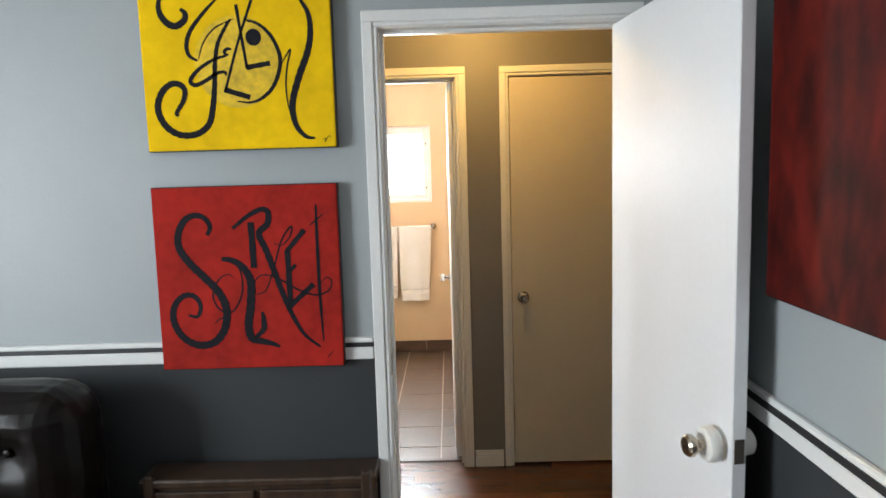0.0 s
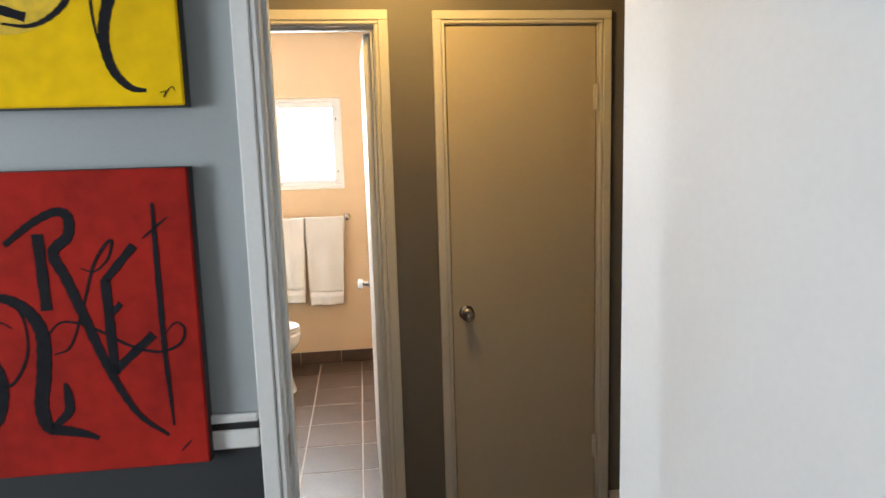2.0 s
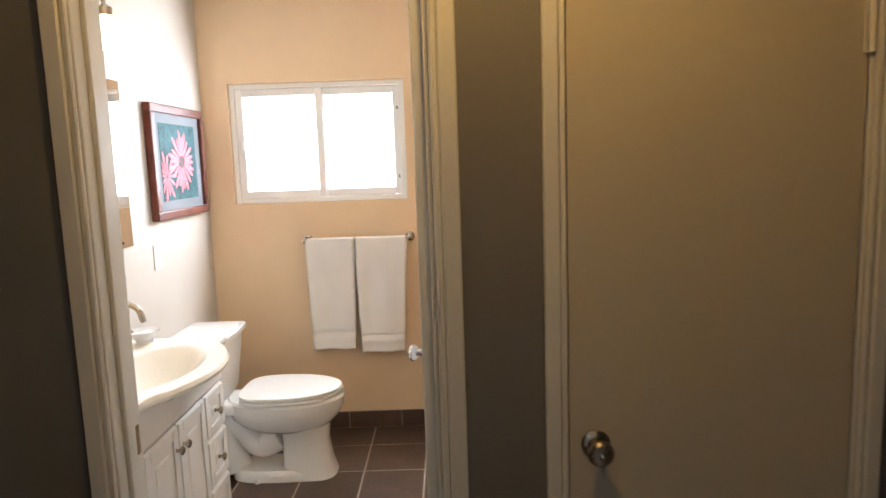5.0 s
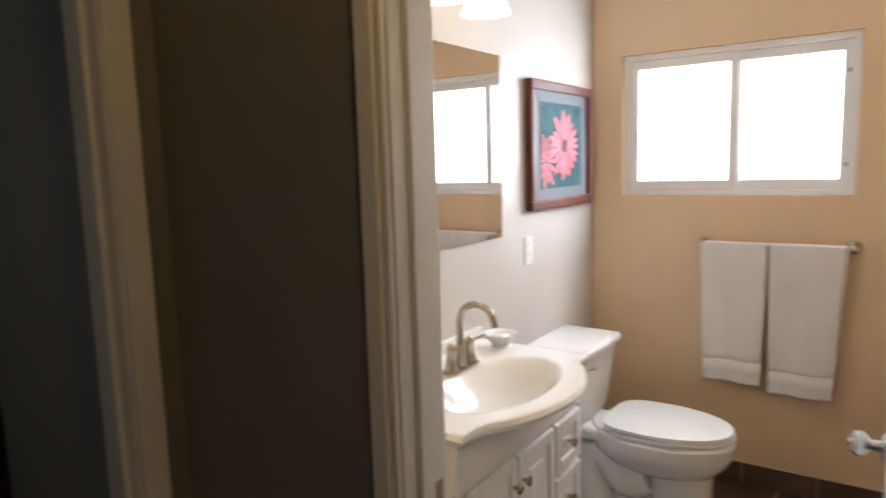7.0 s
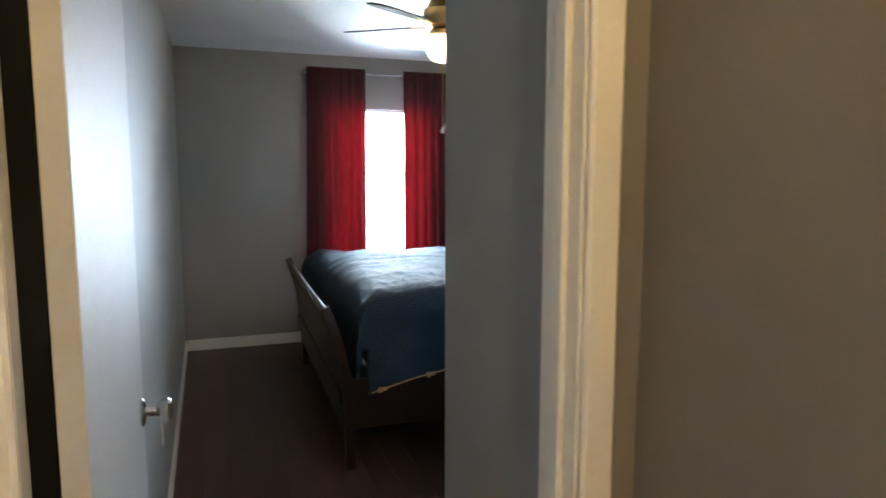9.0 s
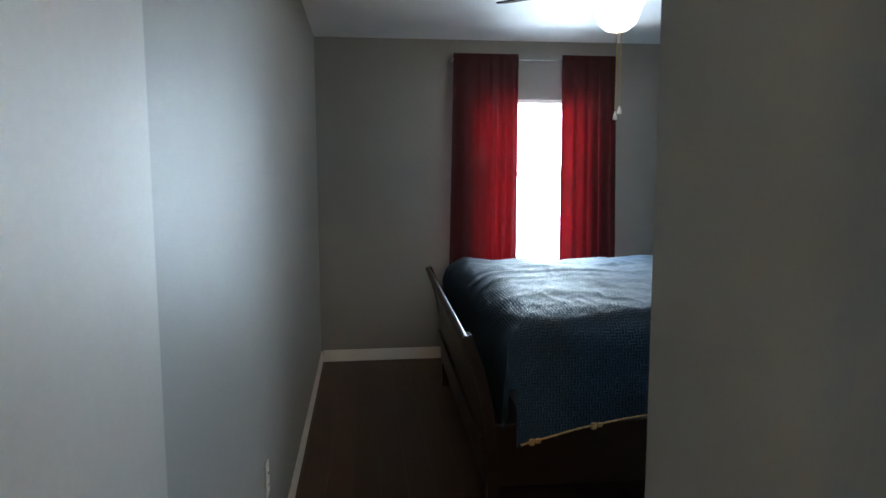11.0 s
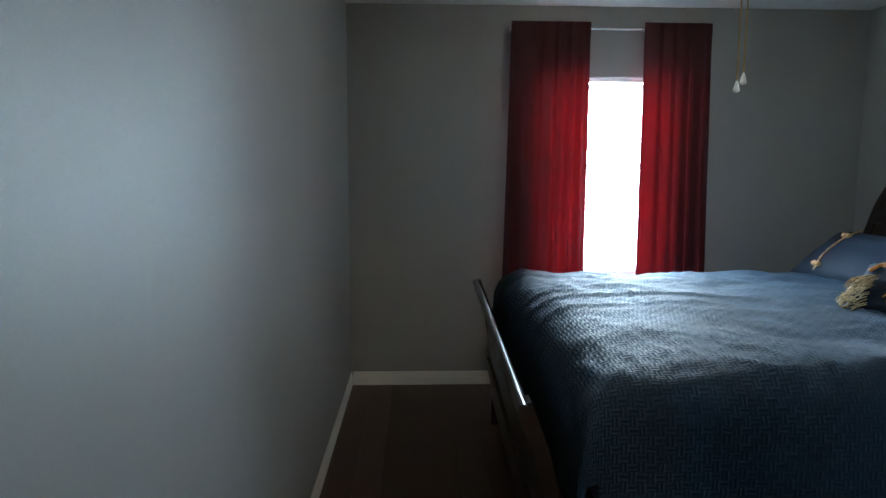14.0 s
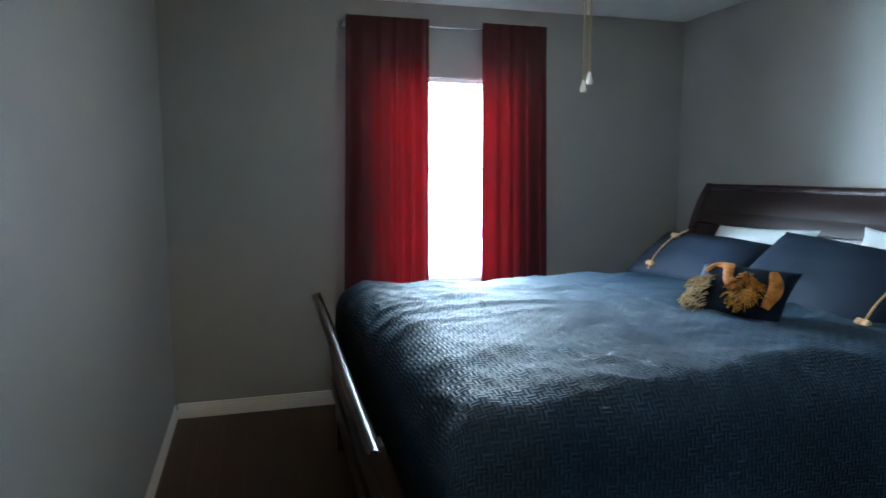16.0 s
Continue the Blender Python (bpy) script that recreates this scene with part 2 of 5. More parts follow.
def part(name, bm, material, parent=None, label="", smooth=False, place=None):
    """Links bm as one mesh; its coordinates are the world's, or the thing's own if place is 'own'."""
    me = bpy.data.meshes.new(name)
    if parent is not None and place != "own":
        root = parent
        while root.parent:
            root = root.parent
        bmesh.ops.transform(bm, matrix=root.matrix_basis.inverted(), verts=bm.verts)
    bmesh.ops.recalc_face_normals(bm, faces=bm.faces)
    bm.to_mesh(me)
    bm.free()
    mats = material if isinstance(material, (list, tuple)) else [material]
    for m in mats:
        me.materials.append(m)
    if smooth:
        for p in me.polygons:
            p.use_smooth = True
        me.set_sharp_from_angle(angle=radians(38))
    ob = new(name, me)
    if parent is not None:
        ob.parent = parent
    if label:
        ob["label"] = label
    return ob


def box(bm, x0, x1, y0, y1, z0, z1, bevel=0.0, mat=0, seg=1):
    got = bmesh.ops.create_cube(bm, size=1)
    vs = got["verts"]
    for v in vs:
        v.co = Vector((x0 + (v.co.x + 0.5) * (x1 - x0), y0 + (v.co.y + 0.5) * (y1 - y0), z0 + (v.co.z + 0.5) * (z1 - z0)))
    faces = {f for v in vs for f in v.link_faces}
    for f in faces:
        f.material_index = mat
    if bevel:
        edges = {e for f in faces for e in f.edges}
        bmesh.ops.bevel(bm, geom=list(edges), offset=bevel, segments=seg, profile=0.5, affect="EDGES")
    return bm


def boxed(*args, **kw):
    return box(bmesh.new(), *args, **kw)


def lathe(bm, profile, segs=24, m=None):
    """Turns (radius, height) pairs round z; m places the result."""
    m = m or Matrix()
    rings = []
    for r, h in profile:
        rings.append([bm.verts.new(m @ Vector((r * math.cos(2 * math.pi * k / segs), r * math.sin(2 * math.pi * k / segs), h))) for k in range(segs)])
    for a, b in zip(rings, rings[1:]):
        for k in range(segs):
            bm.faces.new((a[k], a[(k + 1) % segs], b[(k + 1) % segs], b[k]))
    bm.faces.new(rings[0][::-1])
    bm.faces.new(rings[-1])
    return bm


def loft(bm, rings, closed_ends=True):
    """Skins rings of equally many points."""
    vr = [[bm.verts.new(p) for p in r] for r in rings]
    n = len(vr[0])
    for a, b in zip(vr, vr[1:]):
        for k in range(n):
            bm.faces.new((a[k], a[(k + 1) % n], b[(k + 1) % n], b[k]))
    if closed_ends:
        bm.faces.new(vr[0][::-1])
        bm.faces.new(vr[-1])
    return bm


def spline(points, steps=8):
    """A smooth line through the points."""
    ps = [Vector(p) for p in points]
    ps = [2 * ps[0] - ps[1]] + ps + [2 * ps[-1] - ps[-2]]
    out = []
    for i in range(1, len(ps) - 2):
        a, b, c, d = ps[i - 1:i + 3]
        for k in range(steps):
            t = k / steps
            out.append(0.5 * ((2 * b) + (c - a) * t + (2 * a - 5 * b + 4 * c - d) * t * t + (3 * b - a - 3 * c + d) * t ** 3))
    out.append(ps[-2])
    return out


def tube(bm, points, radius, segs=10, steps=8, taper=None):
    line = spline(points, steps) if steps > 1 else [Vector(p) for p in points]
    rings = []
    up = Vector((0.13, 0.31, 0.94)).normalized()
    for i, p in enumerate(line):
        d = (line[min(i + 1, len(line) - 1)] - line[max(i - 1, 0)]).normalized()
        s = d.cross(up)
        if s.length < 0.05:
            s = d.cross(Vector((1, 0, 0)))
        s.normalize()
        u = s.cross(d)
        r = radius * (taper(i / (len(line) - 1)) if taper else 1)
        rings.append([p + r * (math.cos(2 * math.pi * k / segs) * s + math.sin(2 * math.pi * k / segs) * u) for k in range(segs)])
    return loft(bm, rings)


def wall(name, boxes, material, label):
    bm = bmesh.new()
    for b in boxes:
        box(bm, *b[:6], mat=b[6] if len(b) > 6 else 0)
    ob = part(name, bm, material)
    return tagged(ob, label, "wall", kind="structure")


H = 2.45

# ---- walls ----
RAIL = 0.945


def banded(x0, x1, y0, y1, z0=0.0, z1=H):
    out = []
    if z0 < RAIL:
        out.append((x0, x1, y0, y1, z0, min(z1, RAIL), 1))
    if z1 > RAIL:
        out.append((x0, x1, y0, y1, max(z0, RAIL), z1, 0))
    return out


OFF = [M_GREY, M_CHARCOAL]
wall("wall_office_north", banded(-3.2, -0.232, 2.23, 2.28) + banded(0.6, 0.755, 2.23, 2.28) + banded(-0.232, 0.6, 2.23, 2.28, 2.055), OFF, "two-tone grey painted wall with charcoal lower half")
wall("wall_office_east", banded(0.755, 0.855, -2.5, 2.28), OFF, "two-tone grey painted wall with charcoal lower half")
wall("wall_office_south", banded(-3.3, 0.855, -2.6, -2.5), OFF, "two-tone grey painted wall with charcoal lower half")
wall("wall_office_west", banded(-3.3, -3.2, -2.5, -0.9) + banded(-3.3, -3.2, 0.5, 2.28) + banded(-3.3, -3.2, -0.9, 0.5, 0, 0.8) + banded(-3.3, -3.2, -0.9, 0.5, 2.15), OFF, "two-tone grey painted wall with a window opening")
wall("wall_hall_south", [(-1.375, -0.232, 2.28, 2.33, 0, H), (0.6, 1.8, 2.28, 2.33, 0, H), (-0.232, 0.6, 2.28, 2.33, 2.055, H)], M_TAUPE, "taupe painted hallway wall round a doorway")
wall("wall_hall_north", [(-1.254, -0.675, 3.414, 3.47, 0, H), (0.055, 0.29, 3.414, 3.47, 0, H), (0.93, 1.8, 3.414, 3.47, 0, H), (-0.675, 0.055, 3.414, 3.47, 2.055, H), (0.29, 0.93, 3.414, 3.47, 2.055, H)], M_TAUPE, "taupe painted hallway wall with two doorways")
wall("wall_hall_east", [(1.7, 1.8, 2.33, 3.414, 0, H)], M_TAUPE, "taupe painted hallway end wall")
wall("wall_hall_west", [(-1.31, -1.254, 2.33, 2.53, 0, H), (-1.31, -1.254, 3.315, 3.47, 0, H), (-1.31, -1.254, 2.53, 3.315, 2.045, H)], M_TAUPE, "taupe painted hallway end wall round the bedroom doorway")
wall("wall_bedroom_door", [(-1.375, -1.31, 2.33, 2.53, 0, H), (-1.375, -1.31, 3.315, 3.47, 0, H), (-1.375, -1.31, 2.53, 3.315, 2.045, H)], M_BEDGREY, "grey satin painted bedroom wall round the doorway")
wall("wall_bedroom_south", [(-6.2, -1.375, 2.455, 2.555, 0, H)], M_BEDGREY, "grey satin painted bedroom wall")
wall("wall_bedroom_return", [(-2.083, -1.375, 3.38, 3.47, 0, H), (-2.083, -1.961, 3.47, 6.0, 0, H)], M_BEDGREY, "grey satin painted bedroom wall with an outer corner")
wall("wall_bedroom_north", [(-6.2, -2.083, 5.9, 6.0, 0, H)], M_BEDGREY, "grey satin painted bedroom wall behind the headboard")
wall("wall_bedroom_west", [(-6.2, -6.08, 2.555, 3.75, 0, H), (-6.2, -6.08, 4.65, 5.9, 0, H), (-6.2, -6.08, 3.75, 4.65, 0, 0.73), (-6.2, -6.08, 3.75, 4.65, 2.015, H)], M_BEDGREY, "grey satin painted bedroom wall with a window opening")
wall("wall_bath_south", [(-1.262, -0.675, 3.47, 3.53, 0, H), (0.055, 0.35, 3.47, 3.53, 0, H), (-0.675, 0.055, 3.47, 3.53, 2.055, H)], M_BEIGE, "beige painted bathroom wall round the doorway")
wall("wall_bath_west", [(-1.36, -1.262, 3.47, 5.87, 0, H)], M_PALE, "pale off-white painted bathroom wall behind the vanity")
wall("wall_bath_north", [(-1.262, -1.115, 5.75, 5.87, 0, H), (-0.15, 0.35, 5.75, 5.87, 0, H), (-1.115, -0.15, 5.75, 5.87, 0, 1.323), (-1.115, -0.15, 5.75, 5.87, 1.98, H)], M_BEIGE, "beige painted bathroom wall with a window opening")
wall("wall_bath_east", [(0.25, 0.35, 3.53, 5.75, 0, H)], M_BEIGE, "beige painted bathroom wall")
wall("wall_closet_back", [(0.35, 1.8, 4.0, 4.1, 0, H)], M_TAUPE, "taupe painted closet back wall")

for nm, b in (("ceiling_office", (-3.3, 0.855, -2.6, 2.28)), ("ceiling_hall", (-1.31, 1.8, 2.28, 3.47)), ("ceiling_bath", (-1.31, 0.35, 3.47, 5.87)), ("ceiling_bedroom", (-6.2, -1.31, 2.455, 6.0))):
    ob = part(nm, boxed(b[0], b[1], b[2], b[3], H, H + 0.1), M_CEIL)
    tagged(ob, "white lightly textured painted ceiling", "ceiling", kind="structure")

# ---- trim ----
def trim(name, boxes, material, label, bevel=0.004):
    bm = bmesh.new()
    for b in boxes:
        box(bm, *b, bevel=bevel)
    return tagged(part(name, bm, material), label, "trim", kind="structure")


# chair rail of the office
for nm, x0, x1, y0, y1 in (("rail_north_a", -3.18, -0.273, 2.212, 2.23), ("rail_north_b", 0.641, 0.735, 2.212, 2.23), ("rail_east", 0.737, 0.755, -2.5, 2.23)):
    trim("trim_" + nm, [(x0, x1, y0, y1, 0.945, 0.987), (x0, x1, y0, y1, 1.003, 1.021)], M_WHITE, "white chair rail moulding with a black stripe")
    trim("trim_stripe_" + nm, [(x0, x1, y0 + 0.006, y1, 0.987, 1.003)], M_DARKLINE, "black painted stripe in the chair rail", 0)


def casing_y(name, x0, x1, top, y, out, material, w=0.058):
    """Casing round an opening in a wall across y; out is -1 or 1, the side that it stands on. Two steps, the inner one thinner."""
    a, b = sorted((y, y + out * 0.017))
    c, d = sorted((y, y + out * 0.011))
    s = 0.018
    g = 0.004
    trim(name, [(x0 - w, x0 - s, a, b, 0, top + s), (x1 + s, x1 + w, a, b, 0, top + s), (x0 - w, x1 + w, a, b, top + s, top + w),
                (x0 - s, x0 - g, c, d, 0, top + g), (x1 + g, x1 + s, c, d, 0, top + g), (x0 - s, x1 + s, c, d, top + g, top + s)], material, "painted wooden door casing with a stepped edge", 0.003)


def casing_x(name, y0, y1, top, x, out, material, w=0.065, w0=None):
    a, b = sorted((x, x + out * 0.017))
    g = 0.004
    w0 = w if w0 is None else w0
    trim(name, [(a, b, y0 - w0, y0 - g, 0, top + g), (a, b, y1 + g, y1 + w, 0, top + g), (a, b, y0 - w0, y1 + w, top + g, top + w)], material, "painted wooden door casing with eased edges", 0.006)


def jamb_y(name, x0, x1, top, y0, y1, stop, material):
    t = 0.015
    trim(name, [(x0 - t, x0, y0, y1, 0, top), (x1, x1 + t, y0, y1, 0, top), (x0 - t, x1 + t, y0, y1, top, top + t),
                (x0, x0 + 0.011, stop, stop + 0.035, 0, top), (x1 - 0.011, x1, stop, stop + 0.035, 0, top), (x0 + 0.011, x1 - 0.011, stop, stop + 0.035, top - 0.011, top)], material, "painted wooden door jamb with a stop", 0.002)


casing_y("trim_office_door", -0.217, 0.585, 2.04, 2.23, -1, M_WHITE, 0.054)
casing_y("trim_office_door_hall", -0.217, 0.585, 2.04, 2.33, 1, M_CREAM)
jamb_y("trim_office_jamb", -0.217, 0.585, 2.04, 2.23, 2.33, 2.27, M_WHITE)
casing_y("trim_bath_door", -0.66, 0.04, 2.04, 3.414, -1, M_CREAM, 0.055)
casing_y("trim_bath_door_inner", -0.66, 0.04, 2.04, 3.53, 1, M_CREAM, 0.06)
jamb_y("trim_bath_jamb", -0.66, 0.04, 2.04, 3.414, 3.53, 3.45, M_CREAM)
casing_y("trim_closet_door", 0.314, 0.918, 2.04, 3.414, -1, M_CREAM, 0.051)
jamb_y("trim_closet_jamb", 0.31, 0.915, 2.04, 3.414, 3.47, 3.452, M_CREAM)
casing_x("trim_bedroom_door", 2.545, 3.3, 2.03, -1.254, 1, M_CREAM, 0.062, 0.07)
trim("trim_bedroom_jamb", [(-1.375, -1.254, 2.53, 2.54, 0, 2.03), (-1.375, -1.254, 3.3, 3.315, 0, 2.03), (-1.375, -1.254, 2.53, 3.315, 2.03, 2.045),
                           (-1.325, -1.29, 3.288, 3.3, 0, 2.03), (-1.325, -1.29, 2.557, 3.288, 2.018, 2.03)], M_CREAM, "painted wooden door jamb with a stop", 0.002)


def baseboard(name, x0, x1, y0, y1, material=M_WHITE, h=0.09):
    trim("baseboard_" + name, [(x0, x1, y0, y1, 0, h * 0.62), (x0 + 0.003 * (x1 - x0 > 0.03), x1, y0 + 0.002, y1 - 0.002, h * 0.62, h * 0.8), (x0, x1, y0 + 0.003, y1 - 0.003, h * 0.8, h)], material, "white painted moulded baseboard", 0.002)


# added filler block; its black stands in for the shade inside the hinge gap
trim("trim_hinge_gap_shade", [(-1.36, -1.297, 2.5405, 2.5705, 0.01, 2.028)], M_BLACK, "added black filler for the shade in the hinge gap of the jamb", 0)
baseboard("hall_a", 0.102, 0.253, 3.4, 3.414, M_CREAM)
baseboard("hall_b", 0.972, 1.7, 3.4, 3.414, M_CREAM)
baseboard("hall_c", -1.237, -0.722, 3.4, 3.414, M_CREAM)
baseboard("bedroom_south", -6.066, -2.2, 2.555, 2.569)
baseboard("bedroom_west_a", -6.08, -6.066, 2.569, 5.886)
baseboard("bedroom_north", -6.066, -2.083, 5.886, 5.9)
baseboard("bedroom_return", -2.083, -1.4, 3.366, 3.38)
baseboard("bedroom_east", -2.097, -2.083, 3.366, 5.886)
baseboard("office_north", -3.2, -0.273, 2.216, 2.23)


# ---- doors ----
def knob(parent, bx, y, z, out, material, label, lock=False):
    """A door knob on a face across local y at x = bx; out is the side."""
    m = Matrix.Translation((bx, y, z)) @ Matrix.Rotation(radians(-90 * out), 4, "X")
    k = part("knob", lathe(bmesh.new(), [(0.031, 0), (0.031, 0.004), (0.026, 0.008), (0.012, 0.011), (0.011, 0.03), (0.02, 0.036), (0.027, 0.045), (0.027, 0.056), (0.021, 0.062), (0.008, 0.063)], 24, m), material, parent, label, True, "own")
    if lock:
        part("lock_button", lathe(bmesh.new(), [(0.006, 0.063), (0.006, 0.067), (0.003, 0.068)], 12, m), M_CHROME, k, place="own")


def flush_door(name, x, y, turn, width, height, material, label, knob_mat, knob_label, sides=(1, -1), flip=1, hinges=True, cover=False, knob_z=0.915):
    """A flush door, closed along local +x from its hinge, 35 mm thick between local y = 0 and flip * 0.035."""
    d = thing(name, x, y, 0, label, "door", turn=turn, kind="structure")
    y0, y1 = sorted((0, flip * 0.035))
    part("door_leaf", boxed(0.002, width, y0, y1, 0.012, height, bevel=0.002), material, d, place="own")
    for s in sides:
        yk = y1 if s > 0 else y0
        if cover:
            m = Matrix.Translation((width - 0.055, yk, knob_z)) @ Matrix.Rotation(radians(-90 * s), 4, "X")
            if s < 0:
                part("knob_cover", lathe(bmesh.new(), [(0.04, 0.012), (0.043, 0.016), (0.043, 0.034), (0.039, 0.04), (0.02, 0.041)], 28, m), M_PLASTIC, d, "white plastic safety cover", True, "own")
                yk -= 0.026
            else:
                part("knob_cover", lathe(bmesh.new(), [(0.02, 0.0), (0.03, 0.008), (0.034, 0.022), (0.031, 0.04), (0.02, 0.048)], 28, m), M_PLASTIC, d, "white plastic knob cover", True, "own")
                continue
        knob(d, width - (0.055 if cover else 0.06), yk, knob_z, s, knob_mat, knob_label, lock=s > 0)
    part("latch_plate", boxed(width - 0.001, width + 0.0015, y0 + 0.005, y1 - 0.005, knob_z - 0.03, knob_z + 0.03, bevel=0.0005), knob_mat, d, place="own")
    if hinges:
        for hz in (0.3, 1.76):
            part("hinge", lathe(bmesh.new(), [(0.007, 0), (0.007, 0.09), (0.004, 0.094)], 12, Matrix.Translation((0.0, y0 - 0.006 if flip > 0 else y1 + 0.006, hz - 0.045))), material, d, place="own")
    return d


flush_door("door_office", 0.543, 2.243, -82.6, 0.748, 2.03, M_DOORWHITE, "open white painted flush door with a nickel knob", M_NICKEL, "brushed nickel knob", flip=1, hinges=False, cover=True, knob_z=0.902)
flush_door("door_bath", 0.036, 3.51, 90.8, 0.69, 2.03, M_DOORWHITE, "open white painted flush bathroom door", M_CHROME, "chrome knob", flip=1)
flush_door("door_bedroom", -1.295, 2.607, 179.6, 0.655, 2.02, M_DOORDIM, "white painted flush bedroom door standing open along the wall", M_CHROME, "chrome knob", sides=(-1,), flip=1, hinges=False, knob_z=0.95)
closet = thing("door_closet", 0.31, 3.425, 0, "closed cream painted flush closet door", "door", kind="structure")
part("door_leaf", boxed(0.313, 0.912, 3.418, 3.45, 0.012, 2.036, bevel=0.002), M_DOORCREAM, closet)
knob(closet, 0.06, -0.007, 0.915, -1, M_NICKEL, "brushed nickel knob", True)
for hz in (0.3, 1.76):
    hg = part("hinge", lathe(bmesh.new(), [(0.008, 0), (0.008, 0.1), (0.004, 0.104)], 12, Matrix.Translation((0.912, 3.408, hz - 0.05))), M_CREAM, closet)
    part("hinge_leaf", boxed(0.9, 0.93, 3.412, 3.4165, hz - 0.05, hz + 0.05), M_CREAM, closet)
strike = tagged(part("strike_plate", boxed(-0.2185, -0.2155, 2.24, 2.268, 0.88, 0.95, bevel=0.001), M_NICKEL), "nickel strike plate let into the door jamb", "strike plate")
strike2 = tagged(part("strike_plate", boxed(-0.6615, -0.6585, 3.49, 3.52, 0.88, 0.95, bevel=0.001), M_NICKEL), "nickel strike plate let into the door jamb", "strike plate")


# ---- windows ----
def window_frames(name, a0, a1, z0, z1, spot, axis, side, label):
    """A white vinyl window; a is the run along the wall, spot the depth of its middle, side the way to the room."""
    w = thing(name, *((a0, spot, z0) if axis == "x" else (spot, a0, z0)), label, "window", kind="structure")

    def bar(nm, p0, p1, q0, q1, d0, d1, parent=w, mat=M_VINYL):
        d0, d1 = sorted((spot + side * d0, spot + side * d1))
        if axis == "x":
            return part(nm, boxed(p0, p1, d0, d1, q0, q1, bevel=0.003), mat, parent)
        return part(nm, boxed(d0, d1, p0, p1, q0, q1, bevel=0.003), mat, parent)

    f = 0.028
    bar("frame_side", a0, a0 + f, z0, z1, -0.035, 0.035)
    bar("frame_side", a1 - f, a1, z0, z1, -0.035, 0.035)
    bar("frame_head", a0 + f, a1 - f, z1 - f, z1, -0.035, 0.035)
    bar("frame_sill", a0 + f, a1 - f, z0, z0 + f, -0.035, 0.035)
    return w, bar, f


w1, bar1, f1 = window_frames("window_1", -1.115, -0.15, 1.323, 1.98, 5.81, "x", -1, "white vinyl sliding window with bright frosted daylight")
mx = -0.625
s1 = 0.04
for p0, p1, d0, d1 in ((-1.115 + f1, mx + 0.02, 0.004, 0.026), (mx - 0.015, -0.15 - f1, -0.026, -0.002)):
    sash = bar1("sash", p0, p0 + s1, 1.323 + f1, 1.98 - f1, d0, d1)
    bar1("stile", p1 - s1, p1, 1.323 + f1, 1.98 - f1, d0, d1, sash)
    bar1("rail", p0 + s1, p1 - s1, 1.323 + f1, 1.323 + f1 + s1, d0, d1, sash)
    bar1("rail", p0 + s1, p1 - s1, 1.98 - f1 - s1, 1.98 - f1, d0, d1, sash)
    pane = bar1("pane", p0 + s1 - 0.004, p1 - s1 + 0.004, 1.323 + f1 + s1 - 0.004, 1.98 - f1 - s1 + 0.004, (d0 + d1) / 2 - 0.002, (d0 + d1) / 2 + 0.002, sash, M_GLASS)
    pane.visible_shadow = False
for cz in (1.45, 1.83):
    bar1("catch", -0.196, -0.19, cz - 0.01, cz + 0.01, 0.0, 0.012, mat=M_BLACK)
bar1("pull", -1.07, -1.06, 1.62, 1.68, 0.026, 0.034)

w2, bar2, f2 = window_frames("window_2", 3.75, 4.65, 0.73, 2.015, -6.15, "y", 1, "white sash window behind red curtains")
for q0, q1, d0, d1 in ((0.73 + f2, 1.465, 0.0, 0.022), (1.43, 1.965, -0.026, -0.004)):
    sash = bar2("sash", 3.75 + f2, 3.75 + f2 + 0.03, q0, q1, d0, d1)
    bar2("stile", 4.65 - f2 - 0.03, 4.65 - f2, q0, q1, d0, d1, sash)
    bar2("rail", 3.75 + f2 + 0.03, 4.65 - f2 - 0.03, q0, q0 + 0.014, d0, d1, sash)
    bar2("rail", 3.75 + f2 + 0.03, 4.65 - f2 - 0.03, q1 - 0.014, q1, d0, d1, sash)
    pane = bar2("pane", 3.75 + f2 + 0.026, 4.65 - f2 - 0.026, q0 + 0.028, q1 - 0.028, (d0 + d1) / 2 - 0.002, (d0 + d1) / 2 + 0.002, sash, M_GLASS)
    pane.visible_shadow = False
trim("trim_window_sill", [(-6.12, -6.055, 3.72, 4.68, 0.705, 0.73)], M_WHITE, "white painted window sill")

w3, bar3, f3 = window_frames("window_3", -0.9, 0.5, 0.8, 2.15, -3.25, "y", 1, "white vinyl window of the office")
bar3("mullion", -0.22, -0.18, 0.8 + f3, 2.15 - f3, -0.03, 0.03)

# daylight outside the windows
bd = part("backdrop_north", boxed(-2.6, 1.4, 7.4, 7.42, -0.2, 3.6), M_DAYBATH)
tagged(bd, "bright white overexposed daylight outside the window", "backdrop", kind="structure")
bd = part("backdrop_west", boxed(-8.02, -8.0, 2.0, 6.4, -0.2, 4.0), M_DAYBED)
tagged(bd, "bright bluish daylight outside the window", "backdrop", kind="structure")

